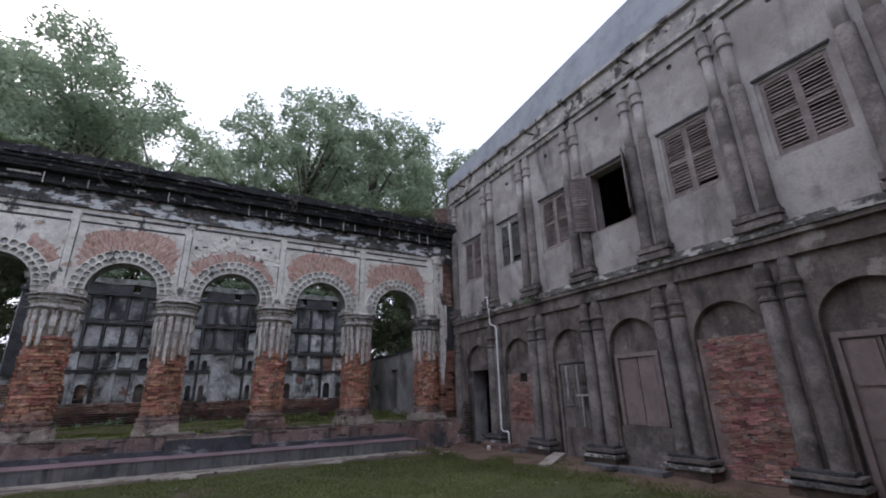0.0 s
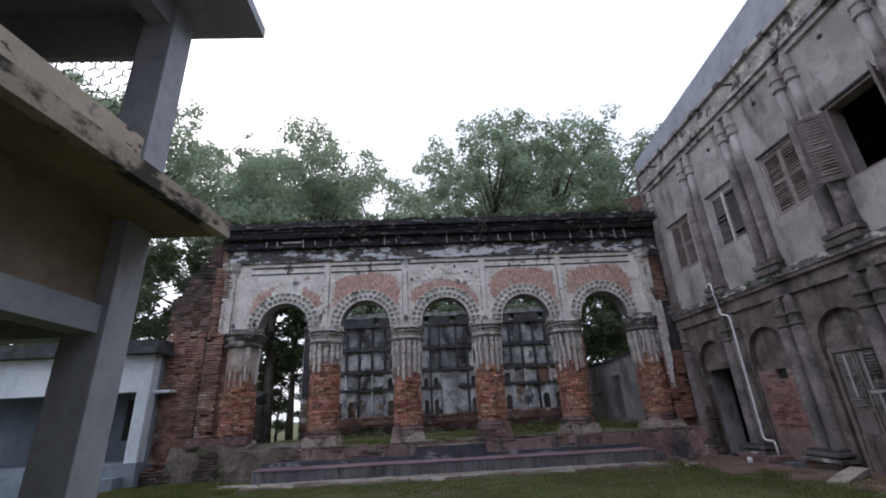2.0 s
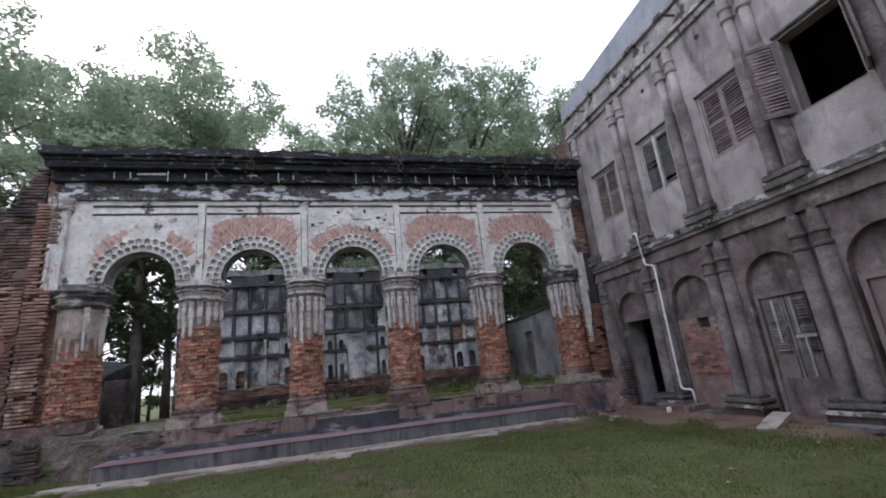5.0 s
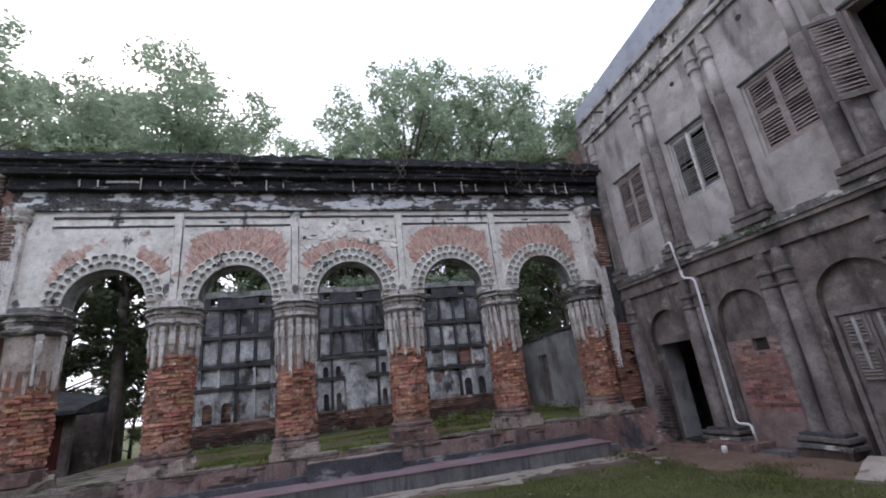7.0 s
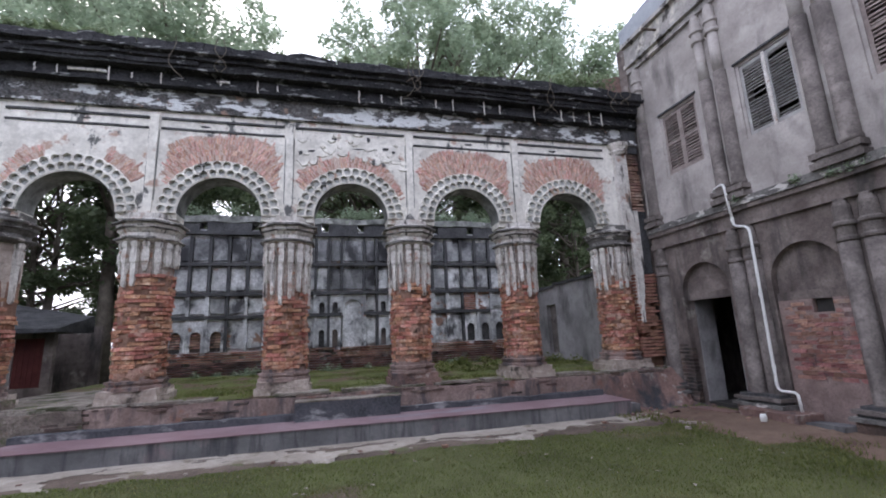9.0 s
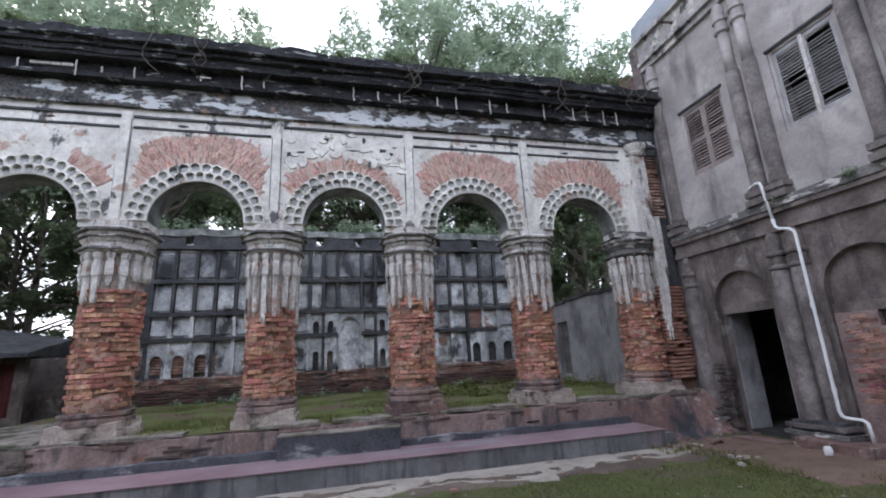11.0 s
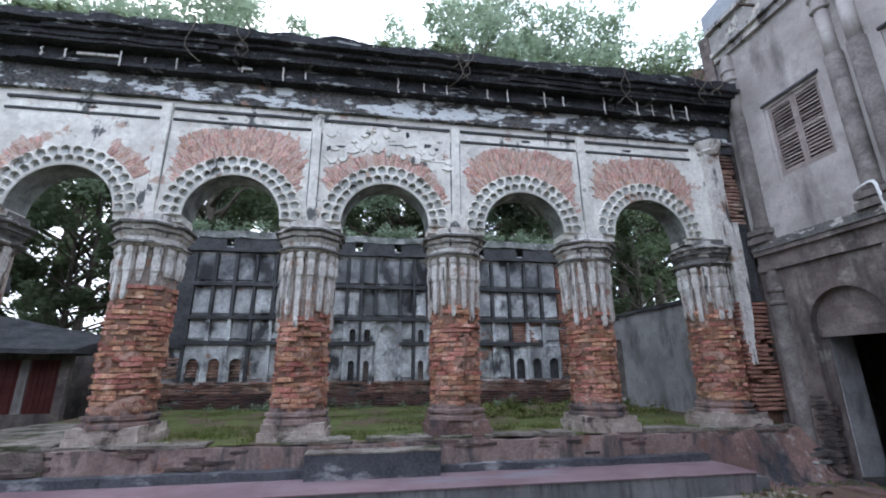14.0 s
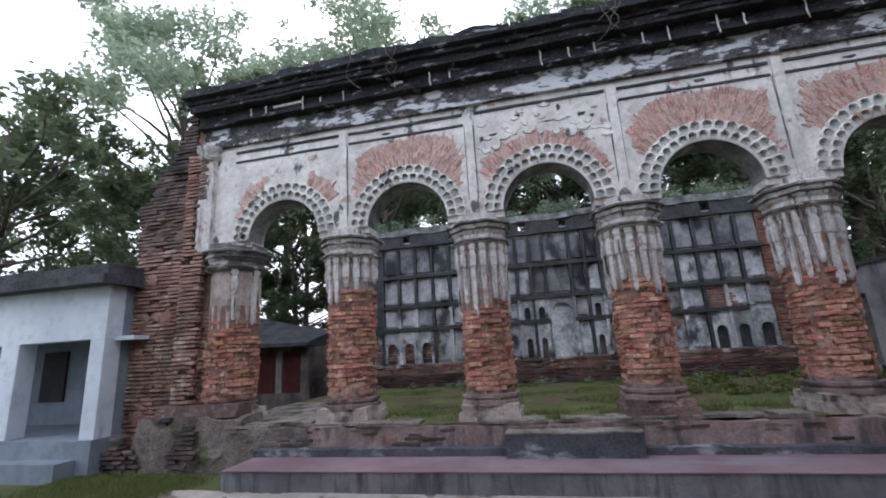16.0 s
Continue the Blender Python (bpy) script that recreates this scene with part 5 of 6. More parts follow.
tube(bm, [(-11.64, -0.21, 3.72), (-11.63, -0.21, 3.6), (-11.58, -0.21, 3.55), (-11.42, -0.2, 3.5), (-11.36, -0.2, 3.45), (-11.34, -0.2, 3.38), (-11.36, -0.2, 0.6), (-11.34, -0.2, 0.53), (-11.28, -0.2, 0.5),
          (-11.06, -0.22, 0.5), (-11.0, -0.23, 0.47), (-10.97, -0.24, 0.2)], 0.025, 12)
down = part("down_pipe", bm, PLASTIC, pipe, smooth=True)
for z in (3.7, 2.2, 0.9):
    bm = bmesh.new()
    lathe(bm, [(0.031, z - 0.04), (0.033, z), (0.031, z + 0.04)], -11.355 if z < 3 else -11.64, -0.2 if z < 3 else -0.21, 12)
    part("collar", bm, PLASTIC, down)
bm = bmesh.new()
rough_box(bm, -11.8, -10.75, -0.62, -0.1, -0.08, 0.2, 0.12, 0.025, 4)
tagged(part("drain_block", bm, SLOPE), "dark broken brick block under the drain pipe", "masonry block").matrix_world = EAST
spout = thing("rain_spout", "thin iron rain spout on the parapet", "rain spout", EAST @ pose(-12.9, 0, 0), group="rain spouts")
bm = bmesh.new()
tube(bm, [(0, 0.1, 8.95), (0, -0.5, 8.9)], 0.03, 8)
part("tube", bm, IRON, spout)
for p in (9.0, 5.6, 2.2):
    copy_thing(spout, EAST @ pose(-p, 0, 0))

# ---- low white building beyond the arcade's open end ----
WY = 13.66
lodge = thing("lodge", "single-storey bluish-white building with an open verandah", "building", kind="structure")
for a, b in ((-9.32, -8.97), (-11.6, -11.12), (-13.9, -13.42), (-16.2, -15.72)):
    bm = bmesh.new()
    box(bm, a, b, WY, WY + 0.35, 0.6, 2.46)
    bevel(part("post", bm, LIMEWALL, lodge), 0.015)
bm = bmesh.new()
box(bm, -18.0, -8.97, WY, WY + 0.35, 2.46, 3.5)
part("beam", bm, LIMEWALL, lodge)
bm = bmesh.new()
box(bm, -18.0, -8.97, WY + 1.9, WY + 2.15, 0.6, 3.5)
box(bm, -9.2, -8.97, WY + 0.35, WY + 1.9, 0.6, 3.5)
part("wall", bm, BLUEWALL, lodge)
bm = bmesh.new()
rough_box(bm, -18.3, -8.75, WY - 0.35, WY + 4.5, 3.5, 3.68, 0.4, 0.01)
rough_box(bm, -18.3, -8.8, WY - 0.22, WY + 4.5, 3.68, 3.9, 0.4, 0.015, 2)
part("roof", bm, RIB, lodge, "dark mould-stained flat roof slab")
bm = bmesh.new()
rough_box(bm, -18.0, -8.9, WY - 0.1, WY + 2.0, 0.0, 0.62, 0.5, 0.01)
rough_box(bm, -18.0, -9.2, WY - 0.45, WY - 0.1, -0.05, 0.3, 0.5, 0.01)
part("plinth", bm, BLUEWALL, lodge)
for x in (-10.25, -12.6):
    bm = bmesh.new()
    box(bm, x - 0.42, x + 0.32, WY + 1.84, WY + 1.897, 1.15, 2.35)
    part("window", bm, DARKIN, lodge, "near-black sheet for the unlit barred window")
bm = bmesh.new()
box(bm, -9.0, -8.5, WY + 0.2, WY + 1.2, 2.42, 2.5)
part("side_ledge", bm, LIMEWALL, lodge)

# ---- concrete building beside the lawn ----
villa = thing("villa", "two-storey concrete building with projecting slabs and square columns", "building", kind="structure")
for y0 in (5.25, 1.6, -2.1):
    bm = bmesh.new()
    box(bm, -4.95, -4.5, y0, y0 + 0.45, 0, 3.82)
    bevel(part("column", bm, GREYPAINT, villa, "pale grey square column"), 0.012)
    bm = bmesh.new()
    box(bm, -4.95, -4.5, y0, y0 + 0.45, 3.98, 7.4)
    bevel(part("column", bm, GREYPAINT, villa, "pale grey square column"), 0.012)
bm = bmesh.new()
z0, z1 = 3.82, 3.98
v = [bm.verts.new(p) for p in ((-11, -5.0, z0), (-4.9, -5.0, z0), (-3.62, 5.85, z0), (-11, 5.95, z0), (-11, -5.0, z1), (-4.9, -5.0, z1), (-3.62, 5.85, z1), (-11, 5.95, z1))]
for f in ((0, 3, 2, 1), (4, 5, 6, 7), (0, 1, 5, 4), (1, 2, 6, 5), (2, 3, 7, 6), (3, 0, 4, 7)):
    bm.faces.new([v[i] for i in f])
part("floor_slab", bm, SOFFIT, villa, "brown projecting concrete slab, darkened in colour for the shade beneath")
bm = bmesh.new()
v = [bm.verts.new(p) for p in ((-4.93, -5.0, 3.8), (-3.6, 5.9, 3.8), (-3.6, 5.9, 4.02), (-4.93, -5.0, 4.02), (-5.05, -5.0, 3.8), (-3.74, 5.9, 3.8), (-3.74, 5.9, 4.02), (-5.05, -5.0, 4.02))]
for f in ((0, 1, 2, 3), (4, 7, 6, 5), (0, 4, 5, 1), (3, 2, 6, 7), (1, 5, 6, 2), (0, 3, 7, 4)):
    bm.faces.new([v[i] for i in f])
part("slab_edge", bm, BEIGE, villa, "mould-streaked cream slab edge")
bm = bmesh.new()
box(bm, -11, -3.5, -5.0, 5.95, 7.4, 7.6)
part("roof_slab", bm, GREYPAINT, villa)


def slanted(bm, inset, thick, z0, z1):
    """A bar along the front of the villa, which stands a few degrees askew to the lawn."""
    for v in box(bm, -4.5 - inset - thick, -4.5 - inset, -5.0, 5.27, z0, z1):
        v.co.x -= 0.122 * (5.27 - v.co.y)


bm = bmesh.new()
slanted(bm, 0.04, 0.16, 3.98, 4.97)
bevel(part("balcony_wall", bm, CREAM, villa, "peeling cream balcony wall"), 0.02)
bm = bmesh.new()
box(bm, -4.86, -4.56, -5.0, 5.27, 2.46, 2.76)
part("beam", bm, GREYPAINT, villa)
bm = bmesh.new()
box(bm, -4.8, -4.68, -5.0, 5.27, 2.76, 3.82)
part("infill_panel", bm, SOFFIT, villa, "brown-stained plaster panel above the beam")
bm = bmesh.new()
slanted(bm, 0.06, 0.3, 6.95, 7.4)
part("beam", bm, GREYPAINT, villa)
bm = bmesh.new()
box(bm, -11.0, -4.95, 5.4, 5.65, 2.46, 2.76)
part("beam", bm, GREYPAINT, villa)
bm = bmesh.new()
box(bm, -11.2, -11.0, -5.0, 5.95, 0, 7.4)
box(bm, -11, -4.5, -5.2, -5.0, 0, 7.4)
part("wall", bm, BEIGE, villa)
bm = bmesh.new()
box(bm, -11.0, -4.95, 5.45, 5.55, 3.98, 5.1)
box(bm, -11.0, -4.95, 5.45, 5.55, 6.55, 7.4)
part("gable_wall", bm, GREYPAINT, villa)
jali = part("lattice_screen", bmesh.new(), IRON, villa, "hexagonal iron lattice screen")
bm = bmesh.new()
s = 0.16
for i in range(26):
    for j in range(11):
        x, z = -8.3 + i * s * 0.866 * 1.0, 5.15 + j * s * 0.75 * 1.15
        if (i + j) % 2 == 0:
            for ang in (90, 210, 330):
                dx, dz = math.cos(radians(ang)) * s * 0.62, math.sin(radians(ang)) * s * 0.62
                if 5.1 < z + dz < 6.55 and x + dx < -4.95:
                    tube(bm, [(x, 5.5, z), (x + dx, 5.5, z + dz)], 0.009, 4)
bm.to_mesh(jali.data)
bm.free()

# ---- shed seen through the first arch ----
shed = thing("shed", "small dark shed with red metal doors behind the ruin", "shed", kind="structure")
SY = 22.0
bm = bmesh.new()
box(bm, -15.0, -12.0, SY, SY + 0.2, 0.3, 2.4)
box(bm, -9.7, -9.45, SY, SY + 0.2, 0.3, 2.4)
box(bm, -12.0, -9.7, SY, SY + 0.2, 2.13, 2.4)
box(bm, -12.0, -9.7, SY, SY + 0.2, 0.0, 0.6)
box(bm, -15.0, -9.45, SY + 3, SY + 3.2, 0, 2.6)
part("wall", bm, DARKPLASTER, shed)
bm = bmesh.new()
v = [bm.verts.new(p) for p in ((-15, SY - 0.6, 2.5), (-9.1, SY - 0.6, 2.42), (-9.1, SY + 1.6, 2.9), (-15, SY + 1.6, 4.0), (-15, SY - 0.6, 2.36), (-9.1, SY - 0.6, 2.3), (-9.1, SY + 1.6, 2.3), (-15, SY + 1.6, 2.3))]
for f in ((0, 1, 2, 3), (4, 7, 6, 5), (0, 4, 5, 1), (1, 5, 6, 2), (2, 6, 7, 3), (3, 7, 4, 0)):
    bm.faces.new([v[i] for i in f])
bmesh.ops.subdivide_edges(bm, edges=bm.edges, cuts=6, use_grid_fill=True)
for q in bm.verts:
    q.co += noise.noise_vector(q.co * 2.5) * 0.06
part("roof", bm, RIB, shed, "dark mossy sloping roof")
for a, b in ((-12.0, -10.78), (-10.5, -9.72)):
    bm = bmesh.new()
    box(bm, a, b, SY + 0.05, SY + 0.1, 0.6, 2.13)
    for i in range(5):
        x = a + 0.1 + i * (b - a - 0.2) / 4
        box(bm, x - 0.02, x + 0.02, SY + 0.03, SY + 0.052, 0.65, 2.1)
    part("door", bm, REDSHEET, shed, "dark red sheet-metal door")
bm = bmesh.new()
box(bm, -10.76, -10.52, SY + 0.02, SY + 0.2, 0.6, 2.13)
part("post", bm, GREYPLASTER, shed)

# ---- trees ----
def leaf_cloud(bm, blobs, count, size, rnd):
    total = sum(b[3] ** 2 for b in blobs)
    for cx, cy, cz, r in blobs:
        for i in range(int(count * r * r / total)):
            d = Vector((rnd.gauss(0, 1), rnd.gauss(0, 1), rnd.gauss(0, 0.8))).normalized()
            q = r * (rnd.random() ** 0.4) * (0.8 + 0.55 * noise.noise(d * 2.2 + Vector((cx, cy, cz))))
            p = Vector((cx, cy, cz)) + d * q
            a = Vector((rnd.gauss(0, 1), rnd.gauss(0, 1), rnd.gauss(0, 0.5))).normalized()
            b = a.cross(Vector((rnd.gauss(0, 1), rnd.gauss(0, 1), rnd.gauss(0, 1)))).normalized()
            s = size * rnd.uniform(0.6, 1.4)
            t = bm.verts.new(p + a * s)
            u = bm.verts.new(p + b * s * 0.42 + a * s * 0.1)
            w = bm.verts.new(p - a * s * 0.7 + Vector((0, 0, -0.15 * s)))
            x = bm.verts.new(p - b * s * 0.42 + a * s * 0.1)
            bm.faces.new((t, u, w, x))


def raw_mesh(name, bm, m):
    me = bpy.data.meshes.new(name)
    bm.to_mesh(me)
    bm.free()
    me.materials.append(m)
    return me


def tree(seed, height, spread, count, leaf, material, label, bare=0.35, clumps=26):
    rnd = random.Random(seed)
    t = thing("tree", label, "tree", group="trees behind the ruin")
    bm = bmesh.new()
    lean = rnd.uniform(-0.6, 0.6)
    tube(bm, [(lean * k * k, 0.2 * math.sin(k * 3 + seed), height * 0.85 * k) for k in (0, 0.2, 0.4, 0.6, 0.8, 1.0)], lambda q: 0.02 * height * (1 - 0.85 * q), 8)
    trunk = part("trunk", bm, BARK, t, smooth=True)
    blobs = []
    for i in range(clumps):
        ang, h = 2.4 * i + rnd.uniform(-0.5, 0.5), bare + (0.97 - bare) * ((i + 0.5) / clumps) ** 0.68
        reach = spread * rnd.uniform(0.45, 1.0) * math.sqrt(max(0.08, 1 - (2 * (h - 0.58)) ** 2))
        z = height * h
        tip = (reach * math.cos(ang), reach * math.sin(ang), z + rnd.uniform(-0.4, 0.6))
        root = (lean * (h * 0.8) ** 2, 0, z * 0.78)
        bm = bmesh.new()
        tube(bm, [root, tuple((a + b) / 2 + 0.25 for a, b in zip(root, tip)), tip], lambda q: 0.006 * height * (1 - 0.85 * q), 5)
        part("limb", bm, BARK, trunk, smooth=True)
        r = spread * rnd.uniform(0.16, 0.28)
        blobs.append((*tip, r))
        for k in range(3):
            blobs.append((tip[0] + rnd.uniform(-r, r), tip[1] + rnd.uniform(-r, r), tip[2] + rnd.uniform(-0.3, 0.8) * r, r * rnd.uniform(0.35, 0.6)))
    bm = bmesh.new()
    leaf_cloud(bm, blobs, count, leaf, rnd)
    crown = new("crown", raw_mesh("crown", bm, material))
    crown.parent = t
    return t


T1 = tree(3, 22.5, 6.6, 26000, 0.15, LEAF, "tall leafy green tree standing behind the ruin", 0.46, 38)
T2 = tree(8, 21.0, 7.2, 24000, 0.15, LEAF, "broad leafy green tree standing behind the ruin", 0.46, 38)
T4 = tree(14, 23.0, 7.0, 21000, 0.17, LEAF, "airy green tree with open branches standing behind the ruin", 0.45, 26)
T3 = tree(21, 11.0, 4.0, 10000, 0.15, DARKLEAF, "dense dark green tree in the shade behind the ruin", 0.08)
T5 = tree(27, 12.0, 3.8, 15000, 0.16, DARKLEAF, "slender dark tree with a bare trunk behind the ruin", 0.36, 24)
spots = [(T1, 3.5, 24.4, 20, 0.82), (T1, 7.3, 24.6, 140, 0.8), (T2, -10.2, 26.6, 340, 0.84), (T4, -17.5, 33, 180, 1.0), (T2, 10.9, 24.8, 40, 0.82), (T2, 1.0, 25.6, 60, 0.7), (T2, -7.3, 24.8, 200, 0.83),
         (T2, 13.5, 26, 300, 0.82), (T4, -20.5, 27, 60, 1.0), (T3, -31, 28, 10, 1.2), (T2, -4.6, 35, 100, 0.98), (T3, -20, 18.5, 30, 1.15), (T3, -25, 19, 70, 1.25),
         (T3, -13.5, 28, 0, 1.0), (T3, -17.5, 24, 90, 1.1), (T5, -9.2, 28.0, 200, 1.0), (T3, -12.4, 27, 80, 1.0), (T3, -4.5, 27, 150, 0.98), (T3, 0.2, 27.5, 280, 1.0), (T3, 4.2, 27, 20, 1.0), (T3, 8.5, 27, 250, 0.98),
         (T3, -2.2, 29, 40, 0.95), (T3, 2.3, 29.5, 210, 0.95), (T3, 6.5, 28.5, 310, 1.0),
         (T3, 12.5, 27, 110, 1.05), (T3, -6.9, 27.5, 310, 0.7), (T3, -16.5, 21, 45, 0.7), (T3, 10.0, 22.6, 75, 0.7), (T3, -21, 26, 200, 1.2), (T3, -12.2, 33, 40, 0.8),
         (T3, -8.2, 31, 15, 0.42), (T3, -10.6, 30, 190, 0.45), (T3, -15.6, 30, 75, 0.7), (T3, 11.5, 31, 45, 0.85), (T3, -6.2, 33, 260, 0.45), (T3, -18.5, 29, 20, 0.8), (T3, 14.8, 29, 140, 1.1), (T3, 11.6, 25, 15, 0.75)]
used = set()
for src, x, y, rz, s in spots:
    if src.name not in used:
        used.add(src.name)
        src.matrix_world = pose(x, y, -0.05, 0, 0, rz)
        src.scale = (s, s, s)
    else:
        c = copy_thing(src, pose(x, y, -0.05, 0, 0, rz))
        c.scale = (s, s, s)

# growth on the cornice and on the back wall
rnd = random.Random(5)
bm = bmesh.new()
for i in range(110):
    x = rnd.uniform(-7.6, 7.0)
    d = 0.25 + 0.5 * max(0, noise.noise(Vector((x * 0.7, 0, 3)))) + (0.35 if x > 3.5 else 0)
    leaf_cloud(bm, [(x, FRONT + rnd.uniform(-0.3, 0.6), 7.72 + d * 0.4, d * 0.6)], int(30 + 150 * d), 0.06, rnd)
weeds = tagged(new("cornice_weeds", raw_mesh("cornice_weeds", bm, DARKLEAF)), "green weeds and creepers rooted along the cornice", "weeds", kind="stuff")
bm = bmesh.new()
for i in range(40):
    x = rnd.uniform(-6.4, 6.0)
    leaf_cloud(bm, [(x, BY + rnd.uniform(0, 0.4), 6.02 + rnd.uniform(0, 0.15), rnd.uniform(0.2, 0.5))], 150, 0.06, rnd)
for i in range(26):
    leaf_cloud(bm, [(rnd.uniform(-6.2, 6), BY - rnd.uniform(0.1, 0.6), 0.76, rnd.uniform(0.15, 0.35))], 70, 0.05, rnd)
tagged(new("ruin_weeds", raw_mesh("ruin_weeds", bm, LEAF)), "low green weeds on and below the back wall", "weeds", kind="stuff")
bm = bmesh.new()
for i in range(44):
    x = rnd.uniform(1.6, 3.9) if i < 24 else rnd.uniform(4.4, 6.4)
    leaf_cloud(bm, [(x, rnd.uniform(16.0, 20.2), 0.76, rnd.uniform(0.15, 0.36))], 110, 0.05, rnd)
tagged(new("hall_weeds", raw_mesh("hall_weeds", bm, BLADE)), "clumps of fresh green weeds on the hall floor", "weeds", kind="stuff")

# vines hanging over the cornice
for i in range(14):
    x = rnd.choice([-3.6, -2.9, 2.8, 3.3, 3.6, 4.4, 5.0, 5.9, 6.3, 1.0, -6.9, 6.6]) + rnd.uniform(-0.2, 0.2)
    v = thing("vine", "thin dry vine hanging over the cornice", "vine", group="hanging vines")
    bm = bmesh.new()
    n = 7
    tube(bm, [(x + 0.25 * math.sin(k * 0.9 + i) * k / n, FRONT - 0.62 + 0.02 * k, 7.72 - 0.12 * k * (0.6 + (i % 3) * 0.3)) for k in range(n)], 0.009, 5)
    part("stem", bm, BARK, v)

# grass of the lawn
def grass_patch(name, x0, x1, y0, y1, count, hmin, hmax, zf, label, seed, keep=lambda x, y: True):
    rnd = random.Random(seed)
    verts, faces = [], []
    for i in range(count):
        x, y = rnd.uniform(x0, x1), rnd.uniform(y0, y1)
        if not keep(x, y):
            continue
        z, h, a = zf(x, y), rnd.uniform(hmin, hmax), rnd.uniform(0, 6.28)
        w = 0.006 + h * 0.05
        dx, dy = math.cos(a) * w, math.sin(a) * w
        bx, by = rnd.uniform(-0.6, 0.6) * h, rnd.uniform(-0.6, 0.6) * h
        k = len(verts)
        verts += [(x - dx, y - dy, z - 0.01), (x + dx, y + dy, z - 0.01), (x + bx, y + by, z + h)]
        faces.append((k, k + 1, k + 2))
    me = bpy.data.meshes.new(name)
    me.from_pydata(verts, [], faces)
    me.materials.append(BLADE)
    return tagged(new(name, me), label, "grass", kind="stuff")


def lawn(x, y):
    if y > 12.05 + 0.3 * noise.noise(Vector((x, 0, 0))) and -6.2 < x < 6.5:
        return False
    if x > 6.25 + 0.4 * noise.noise(Vector((0, y * 0.7, 0))) + R.uniform(-0.5, 0.3):
        return False
    return noise.noise(Vector((x * 0.55, y * 0.55, 4))) + 0.5 * noise.noise(Vector((x * 3, y * 3, 1))) + R.uniform(-0.3, 0.3) > -0.3


grass_patch("lawn_grass", -9, 6.5, 5.0, 13.4, 190000, 0.012, 0.038, ground_height, "short green lawn grass of the courtyard", 3, lawn)
grass_patch("hall_grass", -6.0, 6.9, 14.9, 20.3, 40000, 0.02, 0.06, lambda x, y: 0.71 + RISEN * (y - 13.95) / 6.8, "green grass on the earth floor of the ruined hall", 4,
            lambda x, y: noise.noise(Vector((x * 0.55, y * 0.8, 9))) + 0.4 * noise.noise(Vector((x * 2, y * 2.5, 3))) + R.uniform(-0.2, 0.2) > 0.08)

grass_patch("tall_grass", -9.2, -5.6, 11.6, 13.75, 26000, 0.03, 0.11, ground_height, "taller tufted grass beside the buttress", 6,
            lambda x, y: noise.noise(Vector((x * 1.2, y * 1.2, 2))) + R.uniform(-0.3, 0.3) > -0.15 and not (x > -6.3 and y > 12.3))
grass_patch("ledge_grass", -6.2, 6.9, 13.95, 15.2, 14000, 0.02, 0.09, lambda x, y: 0.72, "tufts of grass along the broken platform edge", 8,
            lambda x, y: noise.noise(Vector((x * 1.7, y * 2.0, 5))) + R.uniform(-0.2, 0.2) > 0.1 and min(abs(x - p) for p in PIERS) > 0.56)

grass_patch("earth_grass", 4.6, 6.95, 4.0, 13.2, 17000, 0.015, 0.06, lambda x, y: 0.03, "sparse grass on the trodden earth by the mansion", 12,
            lambda x, y: noise.noise(Vector((x * 1.1, y * 0.9, 6))) + 0.5 * noise.noise(Vector((x * 3.3, y * 3.3, 2))) + R.uniform(-0.25, 0.25) > 0.16)

# ---- unseen plain wall added behind the walker to block southern light ----
bm = bmesh.new()
box(bm, -4.4, 7.0, -3.0, -2.6, 0, 8.6)
tagged(part("wall_south", bm, GREYPLASTER), "unseen plain grey wall added to block light from the south", "wall", kind="structure")

# bare earth along the mansion
bm = bmesh.new()
nx, ny = 14, 90
vg = [[bm.verts.new((5.95 - (0.7 if j > 74 else 0.0) + 0.5 * noise.noise(Vector((0, 0.15 * j * 1.3, 3))) + 0.25 * noise.noise(Vector((0, j * 0.9, 8))) + (1.35 - 0.5 * noise.noise(Vector((0, 0.15 * j * 1.3, 3)))) * i / nx, -2 + 0.165 * j,
                     (-0.03 if i == 0 else 0.02 + 0.05 * i / nx + 0.03 * noise.noise(Vector((i * 0.5, j * 0.3, 1)))))) for i in range(nx + 1)] for j in range(ny + 1)]
for j in range(ny):
    for i in range(nx):
        bm.faces.new((vg[j][i], vg[j][i + 1], vg[j + 1][i + 1], vg[j + 1][i]))
tagged(part("earth_strip", bm, EARTH, smooth=True), "strip of bare trodden earth beside the mansion", "ground", kind="structure")


def slab(x, y, z, rx, ry, rz, w, d, h, label, m):
    bm = bmesh.new()
    rough_box(bm, -w / 2, w / 2, -d / 2, d / 2, 0, h, 0.1, 0.012, x)
    ob = tagged(part("stone_slab", bm, m), label, "stone slab")
    ob.matrix_world = pose(x, y, z, rx, ry, rz)
    return ob


slab(6.35, 8.75, 0.02, 0, -12, 18, 0.8, 0.3, 0.09, "pale broken cement slab lying askew by the door", APRON)
slab(6.6, 7.6, 0.03, 2, 3, 70, 1.0, 0.3, 0.07, "flat grey stone slab lying before the door", CONCRETE)
slab(6.7, 6.75, 0.03, 0, 2, 88, 1.3, 0.35, 0.08, "long cracked cement doorstep slab", CONCRETE)
slab(6.5, 12.4, 0.03, 2, 0, 100, 0.8, 0.4, 0.05, "worn muddy cement slab before the open doorway", SLOPE)
slab(6.75, 10.6, 0.03, 0, 4, 85, 0.9, 0.3, 0.08, "cracked cement slab beside the drain", CONCRETE)
bm = bmesh.new()
lathe(bm, [(0.05, 0.0), (0.055, 0.1), (0.04, 0.14)], 0, 0, 12)
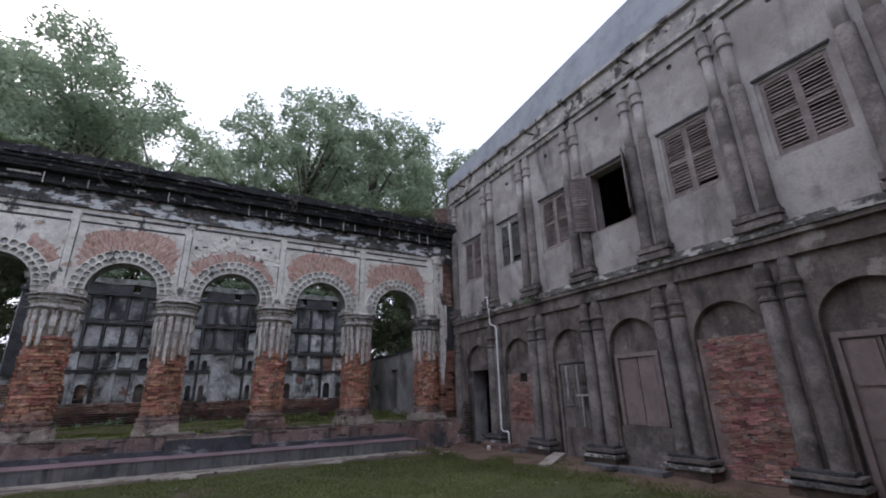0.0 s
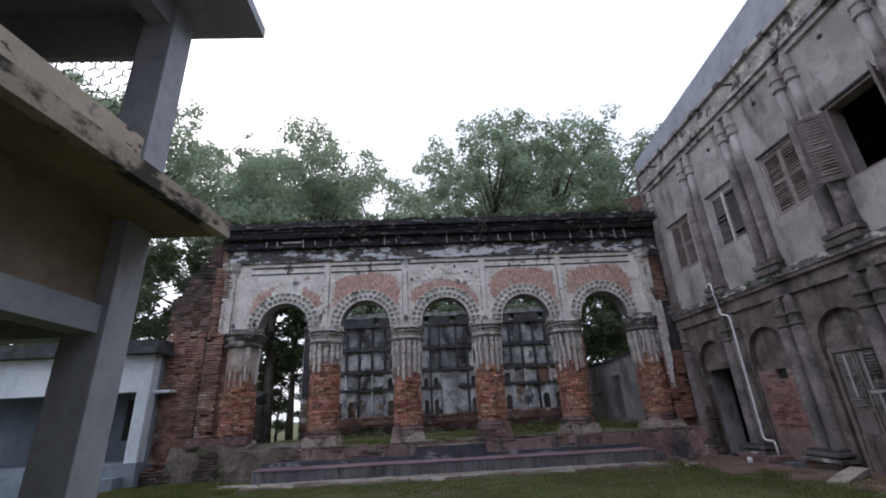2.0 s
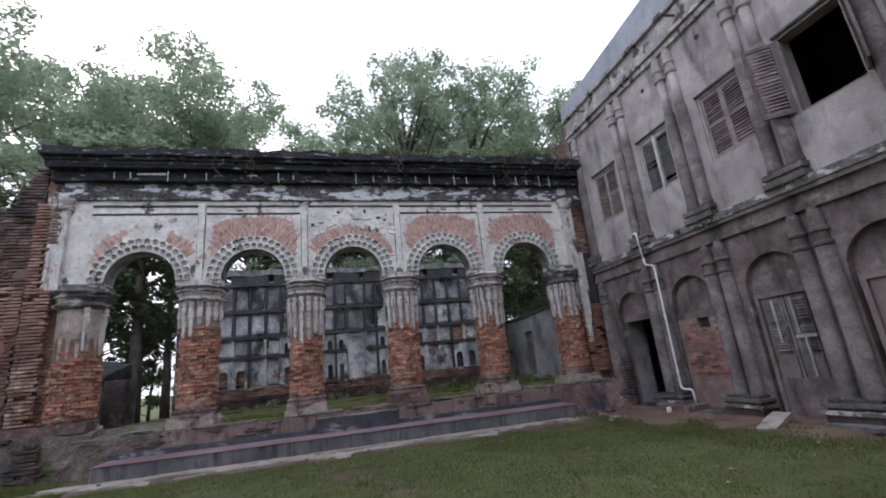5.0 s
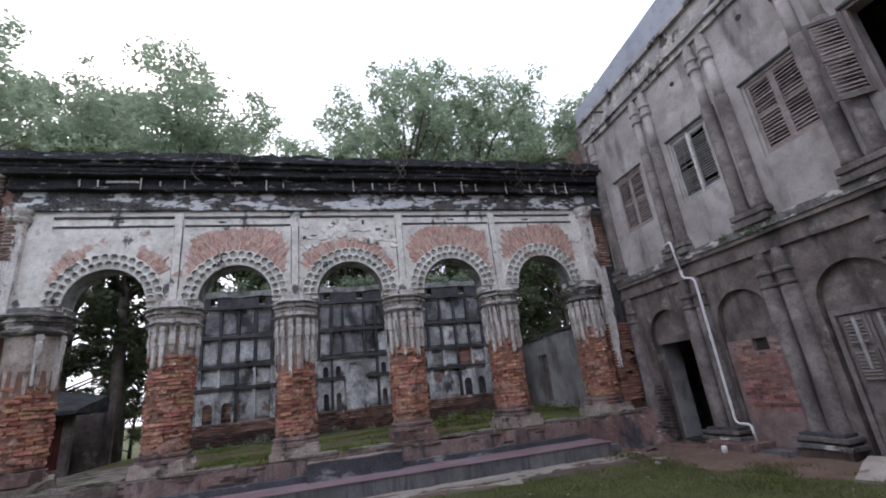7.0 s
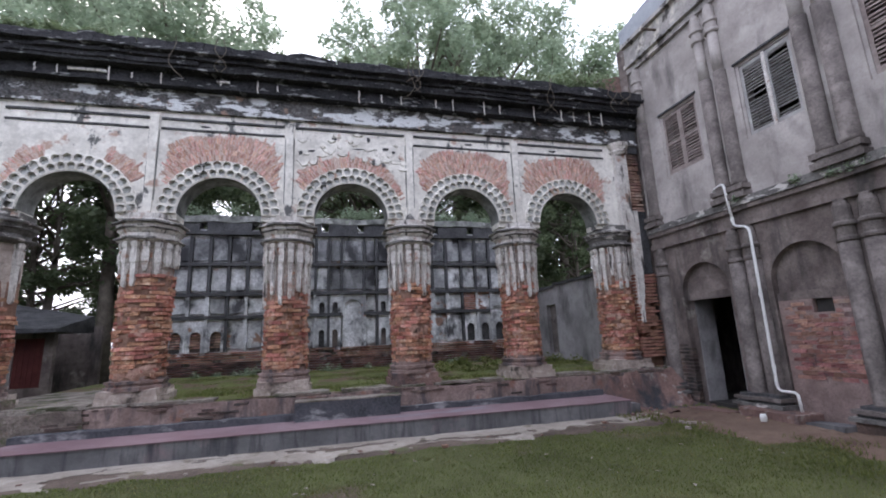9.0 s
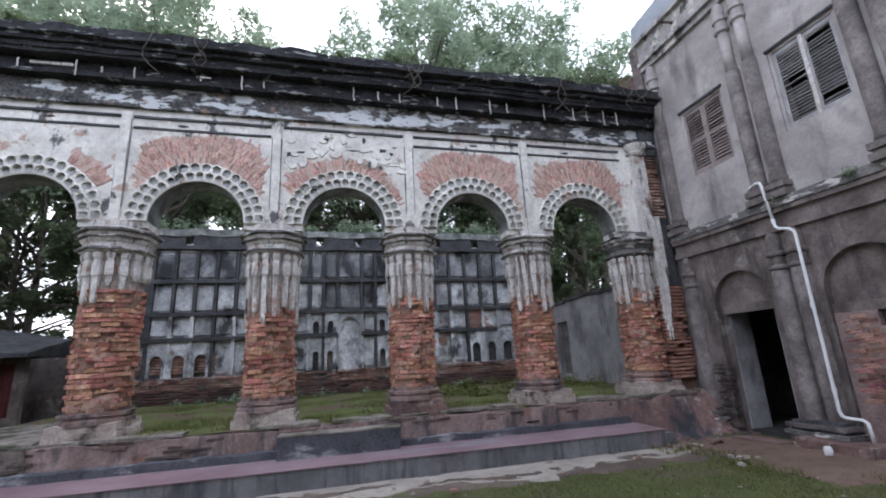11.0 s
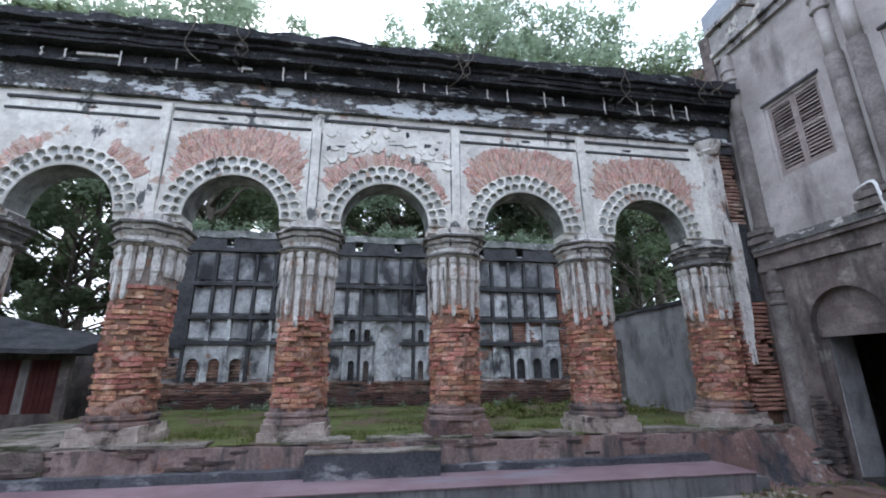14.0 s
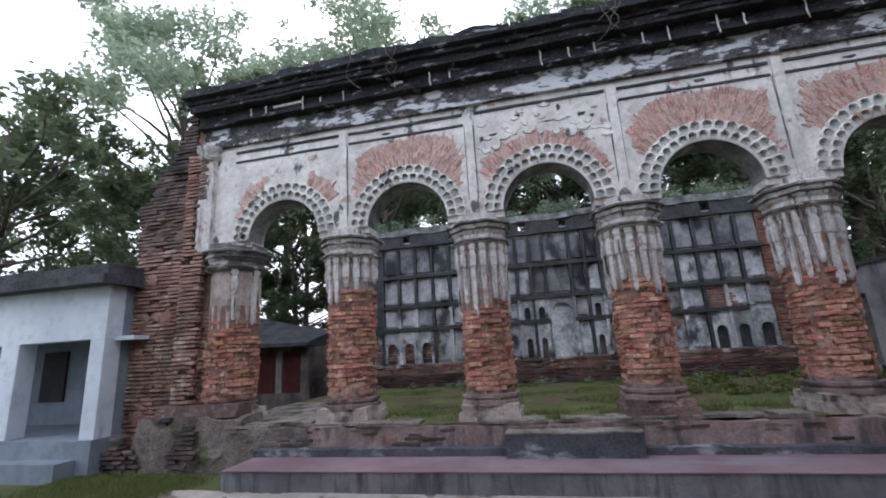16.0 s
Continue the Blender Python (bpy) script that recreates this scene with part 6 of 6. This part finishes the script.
cap = tagged(part("plastic_cap", bm, PLASTIC, smooth=True), "small white plastic pipe cap on the ground", "pipe cap")
cap.location = (6.35, 11.25, 0.03)
rs = random.Random(9)
for i in range(46):
    bm = bmesh.new()
    s = rs.uniform(0.015, 0.045)
    rough_box(bm, -s, s, -s * 0.7, s * 0.7, -0.01, s * 0.7, s, s * 0.25, i)
    ob = tagged(part("brick_rubble", bm, rs.choice([BRICKS, APRON, SLOPE])), "loose broken piece of brick and mortar", "rubble", group="loose rubble")
    if i < 26:
        ob.matrix_world = pose(rs.uniform(4.9, 6.9), rs.uniform(11.2, 13.2), 0.05, 0, 0, rs.uniform(0, 180))
    else:
        ob.matrix_world = pose(rs.uniform(-6.0, 5.5), rs.uniform(12.0, 12.8), 0.01, 0, 0, rs.uniform(0, 180))

# small vent holes in the upper wall
for y, z in ((10.55, 8.0), (8.7, 8.08), (6.78, 8.15), (4.75, 8.2), (2.8, 8.2)):
    v = thing("vent_hole", "small round clay vent pipe in the upper wall", "vent", EAST @ pose(-y, 0, z), group="vent holes")
    bm = bmesh.new()
    ring = [[bm.verts.new((r * math.cos(a * 0.6283), d, r * math.sin(a * 0.6283))) for a in range(10)] for r, d in ((0.06, 0.01), (0.06, -0.015), (0.045, -0.015), (0.045, -0.002))]
    for p, q in zip(ring, ring[1:]):
        for k in range(10):
            bm.faces.new((p[k], p[(k + 1) % 10], q[(k + 1) % 10], q[k]))
    part("rim", bm, RIB, v)
    # Dark disc painted as the shade inside the vent.
    bm = bmesh.new()
    bm.faces.new([bm.verts.new((0.046 * math.cos(a * 0.6283), -0.003, 0.046 * math.sin(a * 0.6283))) for a in range(10)])
    part("hollow", bm, DARKIN, v)

# ruined stump and dry branches at the corner of the cornice
stump = thing("brick_stump", "broken brick stump on the cornice corner overgrown with twigs", "brick stump", kind="structure")
bm = bmesh.new()
rough_box(bm, 6.5, 7.3, 14.5, 15.2, 7.6, 8.6, 0.14, 0.09, 7)
part("body", bm, SLOPE, stump)
rb = random.Random(31)
for i in range(16):
    v = thing("dry_branch", "bare dry twig sprouting from the corner of the cornice", "twig", group="dry twigs")
    bm = bmesh.new()
    x, y, z = rb.uniform(5.6, 7.0), rb.uniform(14.0, 14.6), 7.7
    dx, dz = rb.uniform(-0.9, 0.5), rb.uniform(0.1, 0.7)
    tube(bm, [(x, y, z), (x + dx * 0.5, y - 0.15, z + dz * 0.8), (x + dx, y - rb.uniform(0.1, 0.5), z + dz * rb.uniform(0.3, 1.2))], lambda q: 0.014 * (1 - 0.6 * q), 5)
    part("stem", bm, BARK, v)

# weeds on the mansion's string course
rnd = random.Random(77)
bm = bmesh.new()
for y in (9.4, 9.6, 9.8, 9.9, 11.5, 7.8, 5.75, 3.9, 10.4):
    leaf_cloud(bm, [(7.0 + rnd.uniform(-0.1, 0.03), y, 4.14 + rnd.uniform(-0.2, 0.08), rnd.uniform(0.1, 0.22))], 120, 0.035, rnd)
tagged(new("ledge_weeds", raw_mesh("ledge_weeds", bm, LEAF)), "small green weeds growing on the string course", "weeds", kind="stuff")

# fallen leaves and litter on the lawn
rl = random.Random(15)
bm = bmesh.new()
for i in range(150):
    x, y, a, s = rl.uniform(-6, 6.4), rl.uniform(4.5, 12.3), rl.uniform(0, 6.28), rl.uniform(0.015, 0.045)
    ux, uy = math.cos(a) * s, math.sin(a) * s
    z = ground_height(x, y) + 0.03
    bm.faces.new([bm.verts.new(p) for p in ((x - ux, y - uy, z), (x + uy * 0.5, y - ux * 0.5, z + 0.01), (x + ux, y + uy, z + 0.006), (x - uy * 0.5, y + ux * 0.5, z + 0.012))])
tagged(new("leaf_litter", raw_mesh("leaf_litter", bm, APRON)), "pale dry leaves scattered on the lawn", "leaf litter", kind="stuff")
